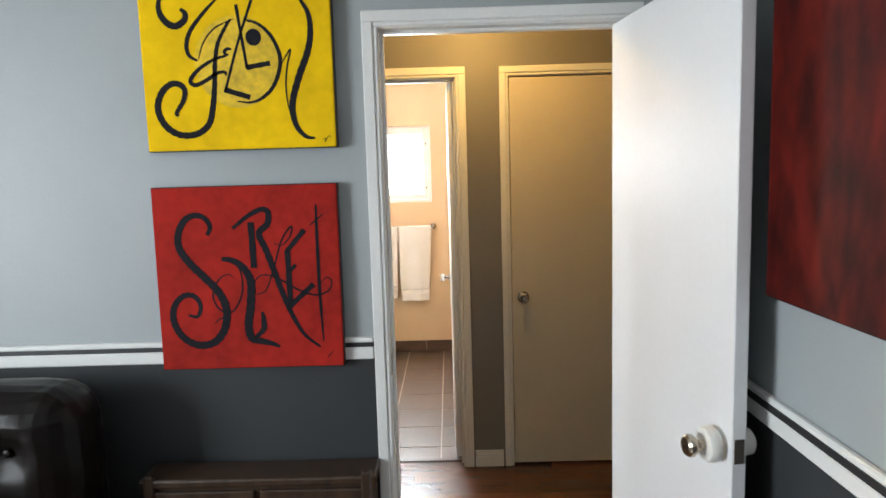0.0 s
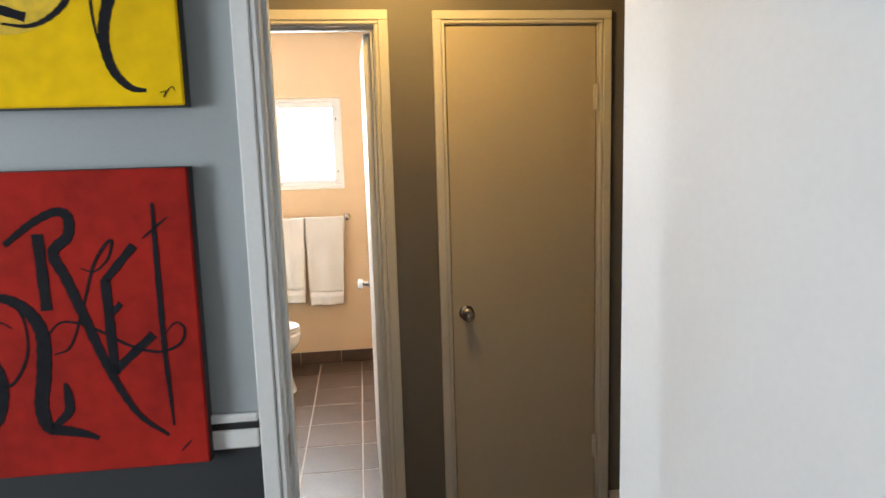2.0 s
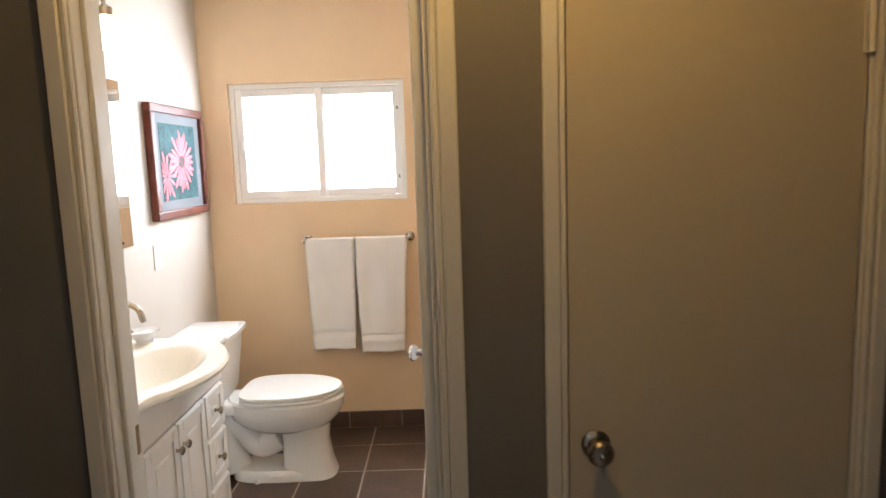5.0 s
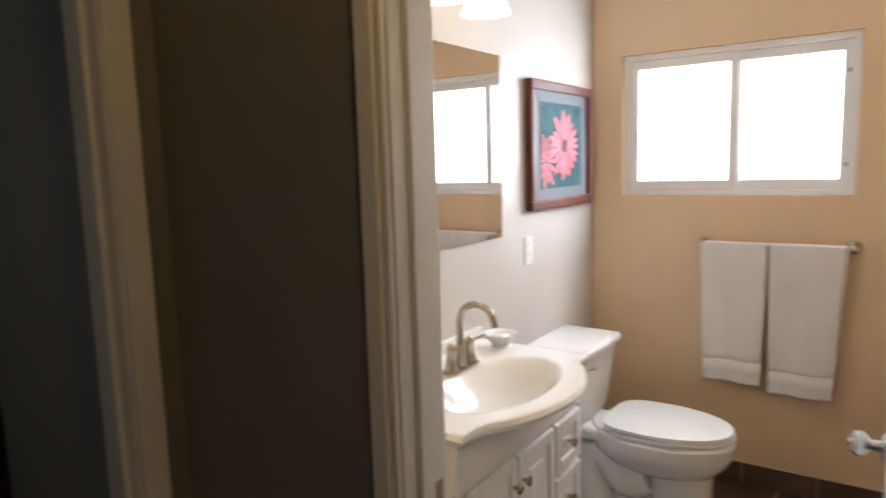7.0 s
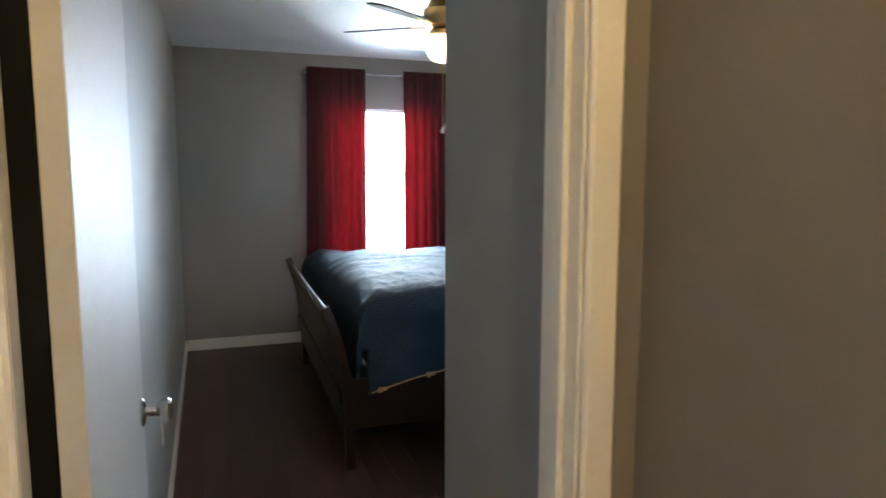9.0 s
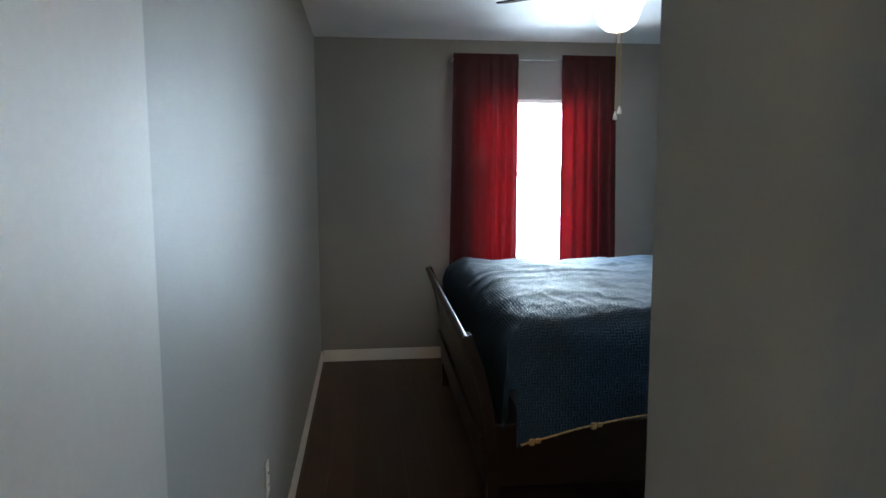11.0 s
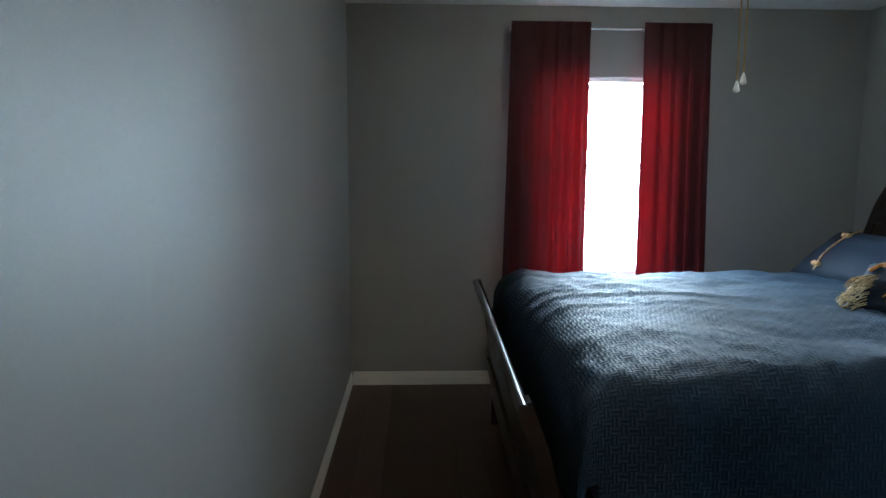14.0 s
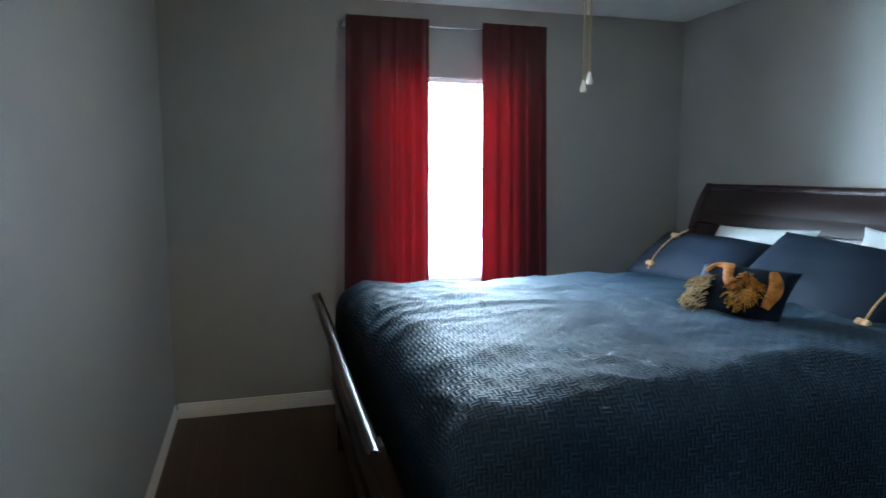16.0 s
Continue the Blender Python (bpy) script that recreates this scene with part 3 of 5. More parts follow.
# ---- office ----
def stroke(parent, pts, w, plane, taper=True, material=None):
    """A brush stroke through (u, v) points on a canvas; plane maps u, v and a lift to the world."""
    line = spline([(u, v, 0) for u, v in pts], 10) if len(pts) > 2 else [Vector((*pts[0], 0)).lerp(Vector((*pts[1], 0)), k / 8) for k in range(9)]
    bm = bmesh.new()
    rows = []
    n = len(line) - 1
    for i, p in enumerate(line):
        d = (line[min(i + 1, n)] - line[max(i - 1, 0)]).normalized()
        s = Vector((-d.y, d.x, 0))
        t = i / n
        half = 0.5 * w * ((0.18 + 0.82 * math.sin(math.pi * min(1, t * 0.9 + 0.08)) ** 0.7) if taper else 1.0)
        half *= 1 + 0.08 * math.sin(i * 1.7)
        rows.append([bm.verts.new(plane(*(p + s * half).xy, 0.0012)), bm.verts.new(plane(*(p - s * half).xy, 0.0012)), bm.verts.new(plane(*(p - s * half).xy, 0)), bm.verts.new(plane(*(p + s * half).xy, 0))])
    for a, b in zip(rows, rows[1:]):
        for k in range(4):
            bm.faces.new((a[k], a[(k + 1) % 4], b[(k + 1) % 4], b[k]))
    bm.faces.new(rows[0][::-1])
    bm.faces.new(rows[-1])
    return part("brush_stroke", bm, material or M_INK, parent)


def blob(parent, name, cu, cv, ru, rv, plane, material, lift=0.0008):
    bm = bmesh.new()
    k = 32
    top = [bm.verts.new(plane(cu + ru * math.cos(2 * math.pi * i / k), cv + rv * math.sin(2 * math.pi * i / k), lift)) for i in range(k)]
    low = [bm.verts.new(plane(cu + ru * math.cos(2 * math.pi * i / k), cv + rv * math.sin(2 * math.pi * i / k), 0)) for i in range(k)]
    bm.faces.new(top)
    for i in range(k):
        bm.faces.new((low[i], low[(i + 1) % k], top[(i + 1) % k], top[i]))
    return part(name, bm, material, parent)


def canvas(name, x0, z0, size, y_face, depth, lean, material, label):
    """A square stretched canvas on the north wall; its lower edge may stand a little off the wall."""
    c = thing(name, x0 + size / 2, y_face + depth, z0, label, "painting")
    bm = bmesh.new()
    box(bm, x0, x0 + size, y_face, y_face + depth, z0, z0 + size, bevel=0.003)
    for v in bm.verts:
        v.co.y += lean * (v.co.z - z0) / size
    part("canvas", bm, material, c)
    bm = bmesh.new()
    box(bm, x0 - 0.002, x0 + size + 0.002, y_face + 0.008, y_face + depth - 0.001, z0 - 0.002, z0 + size + 0.002)
    for v in bm.verts:
        v.co.y += lean * (v.co.z - z0) / size
    part("painted_edge", bm, M_DARKLINE, c, "black painted canvas edge")
    return c, (lambda u, v, lift: Vector((x0 + u * size, y_face - 0.0004 - lift + lean * v, z0 + v * size)))


red, rp = canvas("painting", -0.982, 0.934, 0.611, 2.184, 0.04, 0.006, M_RED, "red canvas with black calligraphic lettering strokes")
for w, pts, tp in (
        (0.042, [(0.29, 0.74), (0.308, 0.786), (0.278, 0.835), (0.224, 0.848), (0.17, 0.82), (0.134, 0.75), (0.134, 0.673), (0.182, 0.594), (0.255, 0.516), (0.332, 0.429), (0.37, 0.331), (0.354, 0.224), (0.291, 0.149), (0.203, 0.136), (0.123, 0.182), (0.079, 0.262), (0.082, 0.347), (0.136, 0.409), (0.198, 0.408), (0.229, 0.354), (0.209, 0.296), (0.16, 0.304)], True),
        (0.034, [(0.43, 0.773), (0.511, 0.835), (0.586, 0.871), (0.625, 0.856), (0.62, 0.794), (0.571, 0.741), (0.604, 0.653), (0.645, 0.529), (0.689, 0.394), (0.736, 0.277), (0.792, 0.18), (0.876, 0.108)], True),
        (0.034, [(0.53, 0.804), (0.534, 0.556)], False),
        (0.045, [(0.36, 0.609), (0.422, 0.597), (0.48, 0.552), (0.512, 0.476), (0.504, 0.352), (0.486, 0.242), (0.499, 0.169), (0.542, 0.152), (0.604, 0.137), (0.653, 0.116)], True),
        (0.03, [(0.509, 0.162), (0.565, 0.211), (0.571, 0.268), (0.565, 0.313)], True),
        (0.026, [(0.817, 0.755), (0.72, 0.645)], False),
        (0.03, [(0.72, 0.65), (0.723, 0.331)], False),
        (0.02, [(0.722, 0.527), (0.761, 0.566)], False),
        (0.028, [(0.722, 0.342), (0.854, 0.458)], False),
        (0.018, [(0.885, 0.89), (0.884, 0.682), (0.885, 0.404), (0.894, 0.142)], True),
        (0.008, [(0.846, 0.776), (0.928, 0.843)], True),
        (0.009, [(0.398, 0.62), (0.458, 0.54), (0.46, 0.416), (0.403, 0.318), (0.336, 0.331), (0.301, 0.404), (0.334, 0.491), (0.386, 0.524), (0.424, 0.504)], True),
        (0.009, [(0.496, 0.421), (0.558, 0.507), (0.619, 0.511), (0.686, 0.481), (0.776, 0.426), (0.866, 0.398), (0.935, 0.421), (0.953, 0.471), (0.926, 0.493), (0.89, 0.457)], True),
        (0.009, [(0.542, 0.408), (0.596, 0.437), (0.646, 0.566), (0.686, 0.689), (0.725, 0.755), (0.751, 0.773), (0.736, 0.718), (0.691, 0.676), (0.648, 0.689)], True),
        (0.008, [(0.3, 0.254), (0.339, 0.282), (0.375, 0.273)], True),
        (0.005, [(0.912, 0.049), (0.931, 0.07), (0.948, 0.087)], True)):
    stroke(red, pts, w, rp, tp)

yel, yp = canvas("painting", -0.974, 1.664, 0.611, 2.184, 0.045, 0.0, M_YELLOW, "yellow canvas with black abstract line drawing and curls")
blob(yel, "ochre_disc", 0.502, 0.452, 0.222, 0.236, yp, M_OCHRE)
for w, pts, tp in (
        (0.02, [(0.547, 0.664), (0.619, 0.642), (0.682, 0.583), (0.722, 0.496), (0.723, 0.416), (0.686, 0.324), (0.628, 0.267), (0.565, 0.242), (0.489, 0.249)], True),
        (0.009, [(0.493, 0.669), (0.396, 0.627), (0.332, 0.556), (0.296, 0.463)], True),
        (0.034, [(0.173, 0.182), (0.165, 0.2), (0.203, 0.257), (0.216, 0.314), (0.185, 0.347), (0.137, 0.344), (0.087, 0.295), (0.067, 0.216), (0.103, 0.131), (0.178, 0.083), (0.268, 0.087), (0.332, 0.136), (0.358, 0.223), (0.376, 0.339), (0.386, 0.455), (0.409, 0.555), (0.462, 0.646), (0.481, 0.669)], True),
        (0.022, [(0.439, 0.383), (0.434, 0.401), (0.391, 0.396), (0.336, 0.363), (0.275, 0.339), (0.249, 0.363), (0.291, 0.414), (0.37, 0.463), (0.44, 0.484), (0.458, 0.493)], True),
        (0.018, [(0.475, 0.516), (0.453, 0.519), (0.437, 0.502), (0.452, 0.488)], True),
        (0.016, [(0.512, 0.741), (0.552, 0.416)], False),
        (0.026, [(0.548, 0.421), (0.674, 0.44)], False),
        (0.014, [(0.594, 0.763), (0.507, 0.537), (0.43, 0.303)], False),
        (0.028, [(0.426, 0.311), (0.56, 0.267)], False),
        (0.022, [(0.293, 0.463), (0.25, 0.493), (0.242, 0.552), (0.272, 0.625), (0.349, 0.714), (0.416, 0.776)], True),
        (0.034, [(0.221, 0.728), (0.245, 0.705), (0.239, 0.671), (0.196, 0.643), (0.151, 0.656), (0.115, 0.704), (0.111, 0.761), (0.139, 0.817)], True),
        (0.034, [(0.848, 0.755), (0.885, 0.686), (0.892, 0.588), (0.872, 0.491), (0.825, 0.378), (0.786, 0.262), (0.779, 0.182), (0.799, 0.105), (0.843, 0.056), (0.89, 0.046)], True),
        (0.008, [(0.727, 0.421), (0.75, 0.462), (0.784, 0.506), (0.761, 0.414), (0.75, 0.313), (0.759, 0.211), (0.774, 0.169)], True),
        (0.003, [(0.93, 0.038), (0.948, 0.044), (0.941, 0.026), (0.957, 0.049), (0.969, 0.057), (0.975, 0.043)], True)):
    stroke(yel, pts, w, yp, tp)
blob(yel, "dot", 0.594, 0.574, 0.041, 0.043, yp, M_INK, 0.0016)

dr = thing("painting", 0.735, 1.24, 1.275, "tall dark red and black abstract canvas", "painting")
part("canvas", boxed(0.711, 0.754, 1.03, 1.51, 1.27, 2.3, bevel=0.003), M_DEEPRED, dr)
part("painted_edge", boxed(0.716, 0.7545, 1.028, 1.512, 1.268, 2.302), M_DARKLINE, dr, "black painted canvas edge")

fr = thing("picture_frame", -1.75, 2.21, 1.245, "tan wooden framed picture on the grey wall", "picture")
for b in ((-1.95, -1.575, 1.245, 1.275), (-1.95, -1.575, 1.52, 1.55), (-1.95, -1.92, 1.275, 1.52), (-1.605, -1.575, 1.275, 1.52)):
    part("frame_bar", boxed(b[0], b[1], 2.206, 2.229, b[2], b[3], bevel=0.004), mottled("tan_wood", (0.45, 0.25, 0.08), 0.4, spread=0.2), fr)
part("print", boxed(-1.92, -1.605, 2.219, 2.228, 1.275, 1.52), M_MAT, fr)


def cushion_block(bm, x0, x1, y0, y1, z0, z1, r):
    """A padded block with round edges."""
    return box(bm, x0, x1, y0, y1, z0, z1, bevel=r, seg=5)


sofa = thing("leather_sofa", -1.83, 1.8, 0, "dark brown tufted leather sofa against the charcoal wall", "sofa")
part("base", cushion_block(bmesh.new(), -2.73, -1.13, 1.4, 2.16, 0.06, 0.3, 0.03), M_LEATHER, sofa, smooth=True)
for sx in (-2.73, -1.93):
    part("seat_cushion", cushion_block(bmesh.new(), sx + 0.02, sx + 0.78, 1.35, 1.95, 0.29, 0.46, 0.06), M_LEATHER, sofa, smooth=True)
    bm = bmesh.new()
    cushion_block(bm, sx + 0.005, sx + 0.795, 1.84, 2.16, 0.42, 0.96, 0.13)
    bmesh.ops.subdivide_edges(bm, edges=bm.edges, cuts=9, use_grid_fill=True)
    for v in bm.verts:
        u, q = (v.co.x - sx) / 0.8, (v.co.z - 0.42) / 0.5
        dip = sum(math.exp(-(((u - tu) * 0.8) ** 2 + ((q - tq) * 0.5) ** 2) / 0.0028) for tu in (0.25, 0.5, 0.75) for tq in (0.35, 0.72))
        if v.co.y < 2.0:
            v.co.y += 0.065 * dip + 0.035 * math.exp(-((u - 0.5) * 0.8 / 0.025) ** 2)
        v.co += 0.007 * Vector(noise.noise_vector(v.co * 8)) + 0.003 * Vector(noise.noise_vector(v.co * 23))
    bk = part("back_cushion", bm, M_LEATHER, sofa, smooth=True)
    for tu in (0.25, 0.5, 0.75):
        for tq in (0.35, 0.72):
            part("button", lathe(bmesh.new(), [(0.014, 0), (0.012, 0.006), (0.004, 0.009)], 12, Matrix.Translation((sx + 0.8 * tu, 1.885, 0.42 + 0.5 * tq)) @ Matrix.Rotation(radians(90), 4, "X")), M_LEATHER, bk)
for lx in (-2.64, -1.17):
    for ly in (1.46, 2.1):
        part("leg", boxed(lx, lx + 0.05, ly, ly + 0.05, 0, 0.07, bevel=0.004), M_DARKWOOD, sofa)

cab = thing("low_cabinet", -0.65, 2.15, 0, "low dark wooden cabinet with framed panels against the wall", "cabinet")
part("carcass", boxed(-1.03, -0.28, 2.09, 2.214, 0.03, 0.565, bevel=0.003), M_DARKWOOD, cab)
part("top", boxed(-1.045, -0.265, 2.07, 2.214, 0.565, 0.595, bevel=0.008, seg=2), M_DARKWOOD, cab)
for px in (-1.02, -0.65):
    dr2 = part("door", boxed(px, px + 0.35, 2.075, 2.09, 0.05, 0.55, bevel=0.004), M_DARKWOOD, cab)
    part("door_panel", boxed(px + 0.05, px + 0.3, 2.068, 2.076, 0.1, 0.5, bevel=0.006), M_DARKWOOD, dr2)
for px in (-1.03, -0.315):
    part("corner_post", boxed(px, px + 0.035, 2.066, 2.1, 0, 0.61, bevel=0.006), M_DARKWOOD, cab)

# ---- hall ----
hl = thing("ceiling_lamp", 0.12, 2.88, H - 0.1, "flush ceiling lamp with a frosted glass dome", "lamp")
part("pan", lathe(bmesh.new(), [(0.12, H - 0.03), (0.12, H - 0.002)], 32, Matrix.Translation((0.12, 2.88, 0))), M_BRASS, hl)
sh = part("shade", lathe(bmesh.new(), [(0.02, H - 0.11), (0.07, H - 0.095), (0.1, H - 0.06), (0.108, H - 0.03)], 32, Matrix.Translation((0.12, 2.88, 0))), M_SHADE, hl, smooth=True)
sh.visible_shadow = False

# ---- bathroom ----
van = thing("bathroom_vanity", -1.05, 4.24, 0, "white raised-panel vanity cabinet with two doors and drawers", "cabinet")
VX = -0.855
bm = bmesh.new()
for b in ((-1.26, VX - 0.018, 3.865, 3.883, 0.09, 0.835), (-1.26, VX - 0.018, 4.592, 4.61, 0.09, 0.835), (-1.26, -1.25, 3.883, 4.592, 0.09, 0.835), (-1.25, VX - 0.018, 3.883, 4.592, 0.09, 0.11), (VX - 0.03, VX - 0.018, 3.883, 4.592, 0.11, 0.7)):
    box(bm, *b, bevel=0.002)
part("body", bm, M_CABINET, van)
part("toe_kick", boxed(-1.26, VX - 0.07, 3.875, 4.6, 0, 0.09), M_CABINET, van)
bm = bmesh.new()
for b in ((3.865, 4.05, 0.7, 0.832), (4.05, 4.125, 0.7, 0.8), (4.125, 4.345, 0.7, 0.78), (4.345, 4.42, 0.7, 0.8), (4.42, 4.61, 0.7, 0.832)):
    box(bm, VX - 0.018, VX - 0.002, *b)
part("apron", bm, M_CABINET, van)


def panel_front(name, y0, y1, z0, z1):
    d = part(name, boxed(VX - 0.018, VX, y0, y1, z0, z1, bevel=0.003), M_CABINET, van)
    bm = bmesh.new()
    i = 0.042
    rings = []
    for off, lift in ((0, 0.0), (0.006, -0.007), (0.014, -0.007), (0.034, 0.002)):
        a = i + off
        rings.append([(VX + 0.0005 + lift, y0 + a, z0 + a), (VX + 0.0005 + lift, y1 - a, z0 + a), (VX + 0.0005 + lift, y1 - a, z1 - a), (VX + 0.0005 + lift, y0 + a, z1 - a)])
    loft(bm, rings, False)
    bm.faces.new([v for v in list(bm.verts)[-4:]])
    part("raised_panel", bm, M_CABINET, d)
    rb = bmesh.new()
    w = 0.04
    for b in ((y0 + 0.004, y0 + w, z0 + 0.004, z1 - 0.004), (y1 - w, y1 - 0.004, z0 + 0.004, z1 - 0.004), (y0 + w, y1 - w, z0 + 0.004, z0 + w), (y0 + w, y1 - w, z1 - w, z1 - 0.004)):
        box(rb, VX, VX + 0.006, b[0], b[1], b[2], b[3], bevel=0.002)
    part("panel_frame", rb, M_CABINET, d)
    return d


def small_knob(parent, y, z):
    m = Matrix.Translation((VX + 0.004, y, z)) @ Matrix.Rotation(radians(90), 4, "Y")
    part("knob", lathe(bmesh.new(), [(0.008, 0), (0.006, 0.006), (0.006, 0.012), (0.014, 0.018), (0.015, 0.024), (0.01, 0.028)], 16, m), M_NICKEL, parent, "brushed nickel knob", True)


d1 = panel_front("door", 3.91, 4.155, 0.12, 0.69)
d2 = panel_front("door", 4.16, 4.4, 0.12, 0.69)
small_knob(d1, 4.13, 0.61)
small_knob(d2, 4.185, 0.61)
for z0, z1 in ((0.52, 0.69), (0.325, 0.51), (0.12, 0.315)):
    dd = panel_front("drawer", 4.405, 4.6, z0, z1)
    small_knob(dd, 4.5, (z0 + z1) / 2)

# counter with a bowed front and a sunken oval basin
sink = thing("sink_counter", -1.0, 4.24, 0.835, "white cultured marble counter with integral oval basin", "sink")
CY, BX, BRX, BRY = 4.235, -0.95, 0.153, 0.26
NB = 64


def counter_edge(k):
    """Outline of the slab, counted round from the back corner."""
    a = 2 * math.pi * k / NB
    c, s = math.cos(a), math.sin(a)
    y = CY + 0.39 * max(-1, min(1, 1.35 * s))
    bow = 0.11 * max(0.0, math.cos(min(1, abs(y - CY) / 0.3) * math.pi / 2)) ** 0.7
    front = -0.83 + bow
    if c > 0.0:
        t = min(1, c * 1.6)
        return Vector((BX + (front - BX) * t, y, 0))
    t = min(1, -c * 1.6)
    return Vector((BX + (-1.258 - BX) * t, y, 0))


bm = bmesh.new()
rings = []
for z, grow in ((0.836, -0.012), (0.84, 0.0), (0.852, 0.004), (0.858, 0.0), (0.864, -0.004), (0.866, -0.014), (0.866, -0.02)):
    ring = []
    for k in range(NB):
        p = counter_edge(k)
        q = Vector((p.x - BX, p.y - CY, 0))
        q = q * (1 + grow / max(q.length, 0.05))
        ring.append(Vector((min(BX + q.x, 9), CY + q.y, z)))
    rings.append(ring)
for sc, z in ((1.08, 0.866), (1.05, 0.8652), (1.01, 0.8625), (0.96, 0.856), (0.89, 0.845), (0.8, 0.827), (0.68, 0.805), (0.53, 0.785), (0.34, 0.771), (0.1, 0.765)):
    rings.append([Vector((BX + BRX * sc * math.cos(2 * math.pi * k / NB) + 0.0, CY + BRY * sc * math.sin(2 * math.pi * k / NB), z)) for k in range(NB)])
loft(bm, rings, False)
bm.faces.new(list(bm.verts)[-NB:])
part("counter", bm, M_MARBLE, sink, smooth=True)
part("backsplash", boxed(-1.26, -1.242, 3.86, 4.63, 0.864, 0.91, bevel=0.005, seg=2), M_MARBLE, sink, smooth=True)
part("drain", lathe(bmesh.new(), [(0.022, 0.764), (0.022, 0.767), (0.012, 0.768)], 20, Matrix.Translation((BX, CY, 0))), M_NICKEL, sink, "nickel drain", True)

fa = thing("faucet", -1.19, 4.26, 0.866, "brushed nickel gooseneck faucet with two lever handles", "faucet")
FX, FY = -1.115, 4.285
part("base_plate", boxed(FX - 0.024, FX + 0.024, FY - 0.075, FY + 0.075, 0.866, 0.876, bevel=0.004, seg=2), M_NICKEL, fa, smooth=True)
part("spout_column", lathe(bmesh.new(), [(0.021, 0.876), (0.018, 0.9), (0.014, 0.95), (0.013, 0.965)], 20, Matrix.Translation((FX, FY, 0))), M_NICKEL, fa, smooth=True)
part("spout", tube(bmesh.new(), [(FX, FY, 0.96), (FX, FY, 1.02), (FX + 0.02, FY, 1.06), (FX + 0.065, FY, 1.075), (FX + 0.108, FY, 1.055), (FX + 0.125, FY, 1.01)], 0.0105, 14), M_NICKEL, fa, smooth=True)
for s in (-1, 1):
    hn = part("handle", lathe(bmesh.new(), [(0.023, 0.876), (0.019, 0.89), (0.013, 0.93), (0.015, 0.938), (0.011, 0.95), (0.004, 0.958)], 18, Matrix.Translation((FX, FY + s * 0.052, 0))), M_NICKEL, fa, smooth=True)
    part("lever", tube(bmesh.new(), [(FX, FY + s * 0.052, 0.943), (FX + 0.02, FY + s * 0.065, 0.948), (FX + 0.045, FY + s * 0.078, 0.96)], 0.0055, 8), M_NICKEL, hn, smooth=True)

dish = thing("soap_dish", -1.13, 4.565, 0.866, "small clear glass soap dish on the counter", "soap dish")
part("dish", lathe(bmesh.new(), [(0.035, 0.867), (0.03, 0.875), (0.038, 0.885), (0.058, 0.905), (0.062, 0.912), (0.056, 0.911), (0.034, 0.888), (0.01, 0.884)], 28, Matrix.Translation((-1.13, 4.565, 0))), M_DISHGLASS, dish, smooth=True)
part("soap", boxed(-1.155, -1.105, 4.54, 4.59, 0.892, 0.91, bevel=0.007, seg=3), M_CERAMIC, dish, "white bar of soap", True)

mir = thing("wall_mirror", -1.258, 4.24, 1.216, "plain rectangular wall mirror with polished edges above the sink", "mirror")
bm = bmesh.new()
loft(bm, [[(x, y, z) for y, z in ((3.67 + i, 1.217 + i), (4.813 - i, 1.217 + i), (4.813 - i, 1.892 - i), (3.67 + i, 1.892 - i))] for x, i in ((-1.26, 0.0), (-1.2545, 0.0), (-1.252, 0.016))])
part("glass", bm, M_MIRROR, mir)

vl = thing("vanity_light", -1.24, 4.24, 2.05, "three-light vanity fixture with lit bell glass shades", "lamp")
part("back_plate", boxed(-1.26, -1.24, 3.87, 4.61, 2.1, 2.18, bevel=0.006, seg=2), M_NICKEL, vl, smooth=True)
for ly in (3.99, 4.24, 4.49):
    arm = part("arm", tube(bmesh.new(), [(-1.24, ly, 2.14), (-1.18, ly, 2.155), (-1.13, ly, 2.14), (-1.12, ly, 2.1)], 0.008, 10), M_NICKEL, vl, smooth=True)
    part("socket", lathe(bmesh.new(), [(0.022, 2.07), (0.024, 2.105), (0.012, 2.115)], 18, Matrix.Translation((-1.12, ly, 0))), M_NICKEL, arm, smooth=True)
    s = part("shade", lathe(bmesh.new(), [(0.078, 1.968), (0.07, 1.985), (0.054, 2.02), (0.042, 2.05), (0.03, 2.075), (0.012, 2.08)], 28, Matrix.Translation((-1.12, ly, 0))), M_SHADE, vl, "lit frosted bell glass shade", True)
    s.visible_shadow = False

pic = thing("framed_picture", -1.255, 5.36, 1.296, "mahogany framed print of a pink daisy on dark teal", "picture")
Y0, Y1, Z0, Z1 = 5.02, 5.655, 1.298, 1.83
for b in ((Y0, Y1, Z0, Z0 + 0.04), (Y0, Y1, Z1 - 0.04, Z1), (Y0, Y0 + 0.04, Z0 + 0.04, Z1 - 0.04), (Y1 - 0.04, Y1, Z0 + 0.04, Z1 - 0.04)):
    part("frame_bar", boxed(-1.261, -1.226, b[0], b[1], b[2], b[3], bevel=0.006, seg=2), M_FRAME, pic)
part("mat_board", boxed(-1.258, -1.243, Y0 + 0.038, Y1 - 0.038, Z0 + 0.038, Z1 - 0.038), M_MAT, pic, "grey mat board")
part("print", boxed(-1.2435, -1.2415, Y0 + 0.105, Y1 - 0.105, Z0 + 0.085, Z1 - 0.085), M_TEAL, pic, "dark teal print")
pp = lambda u, v, lift: Vector((-1.2413 + lift, Y0 + 0.105 + u * (Y1 - Y0 - 0.21), Z0 + 0.085 + v * (Z1 - Z0 - 0.17)))


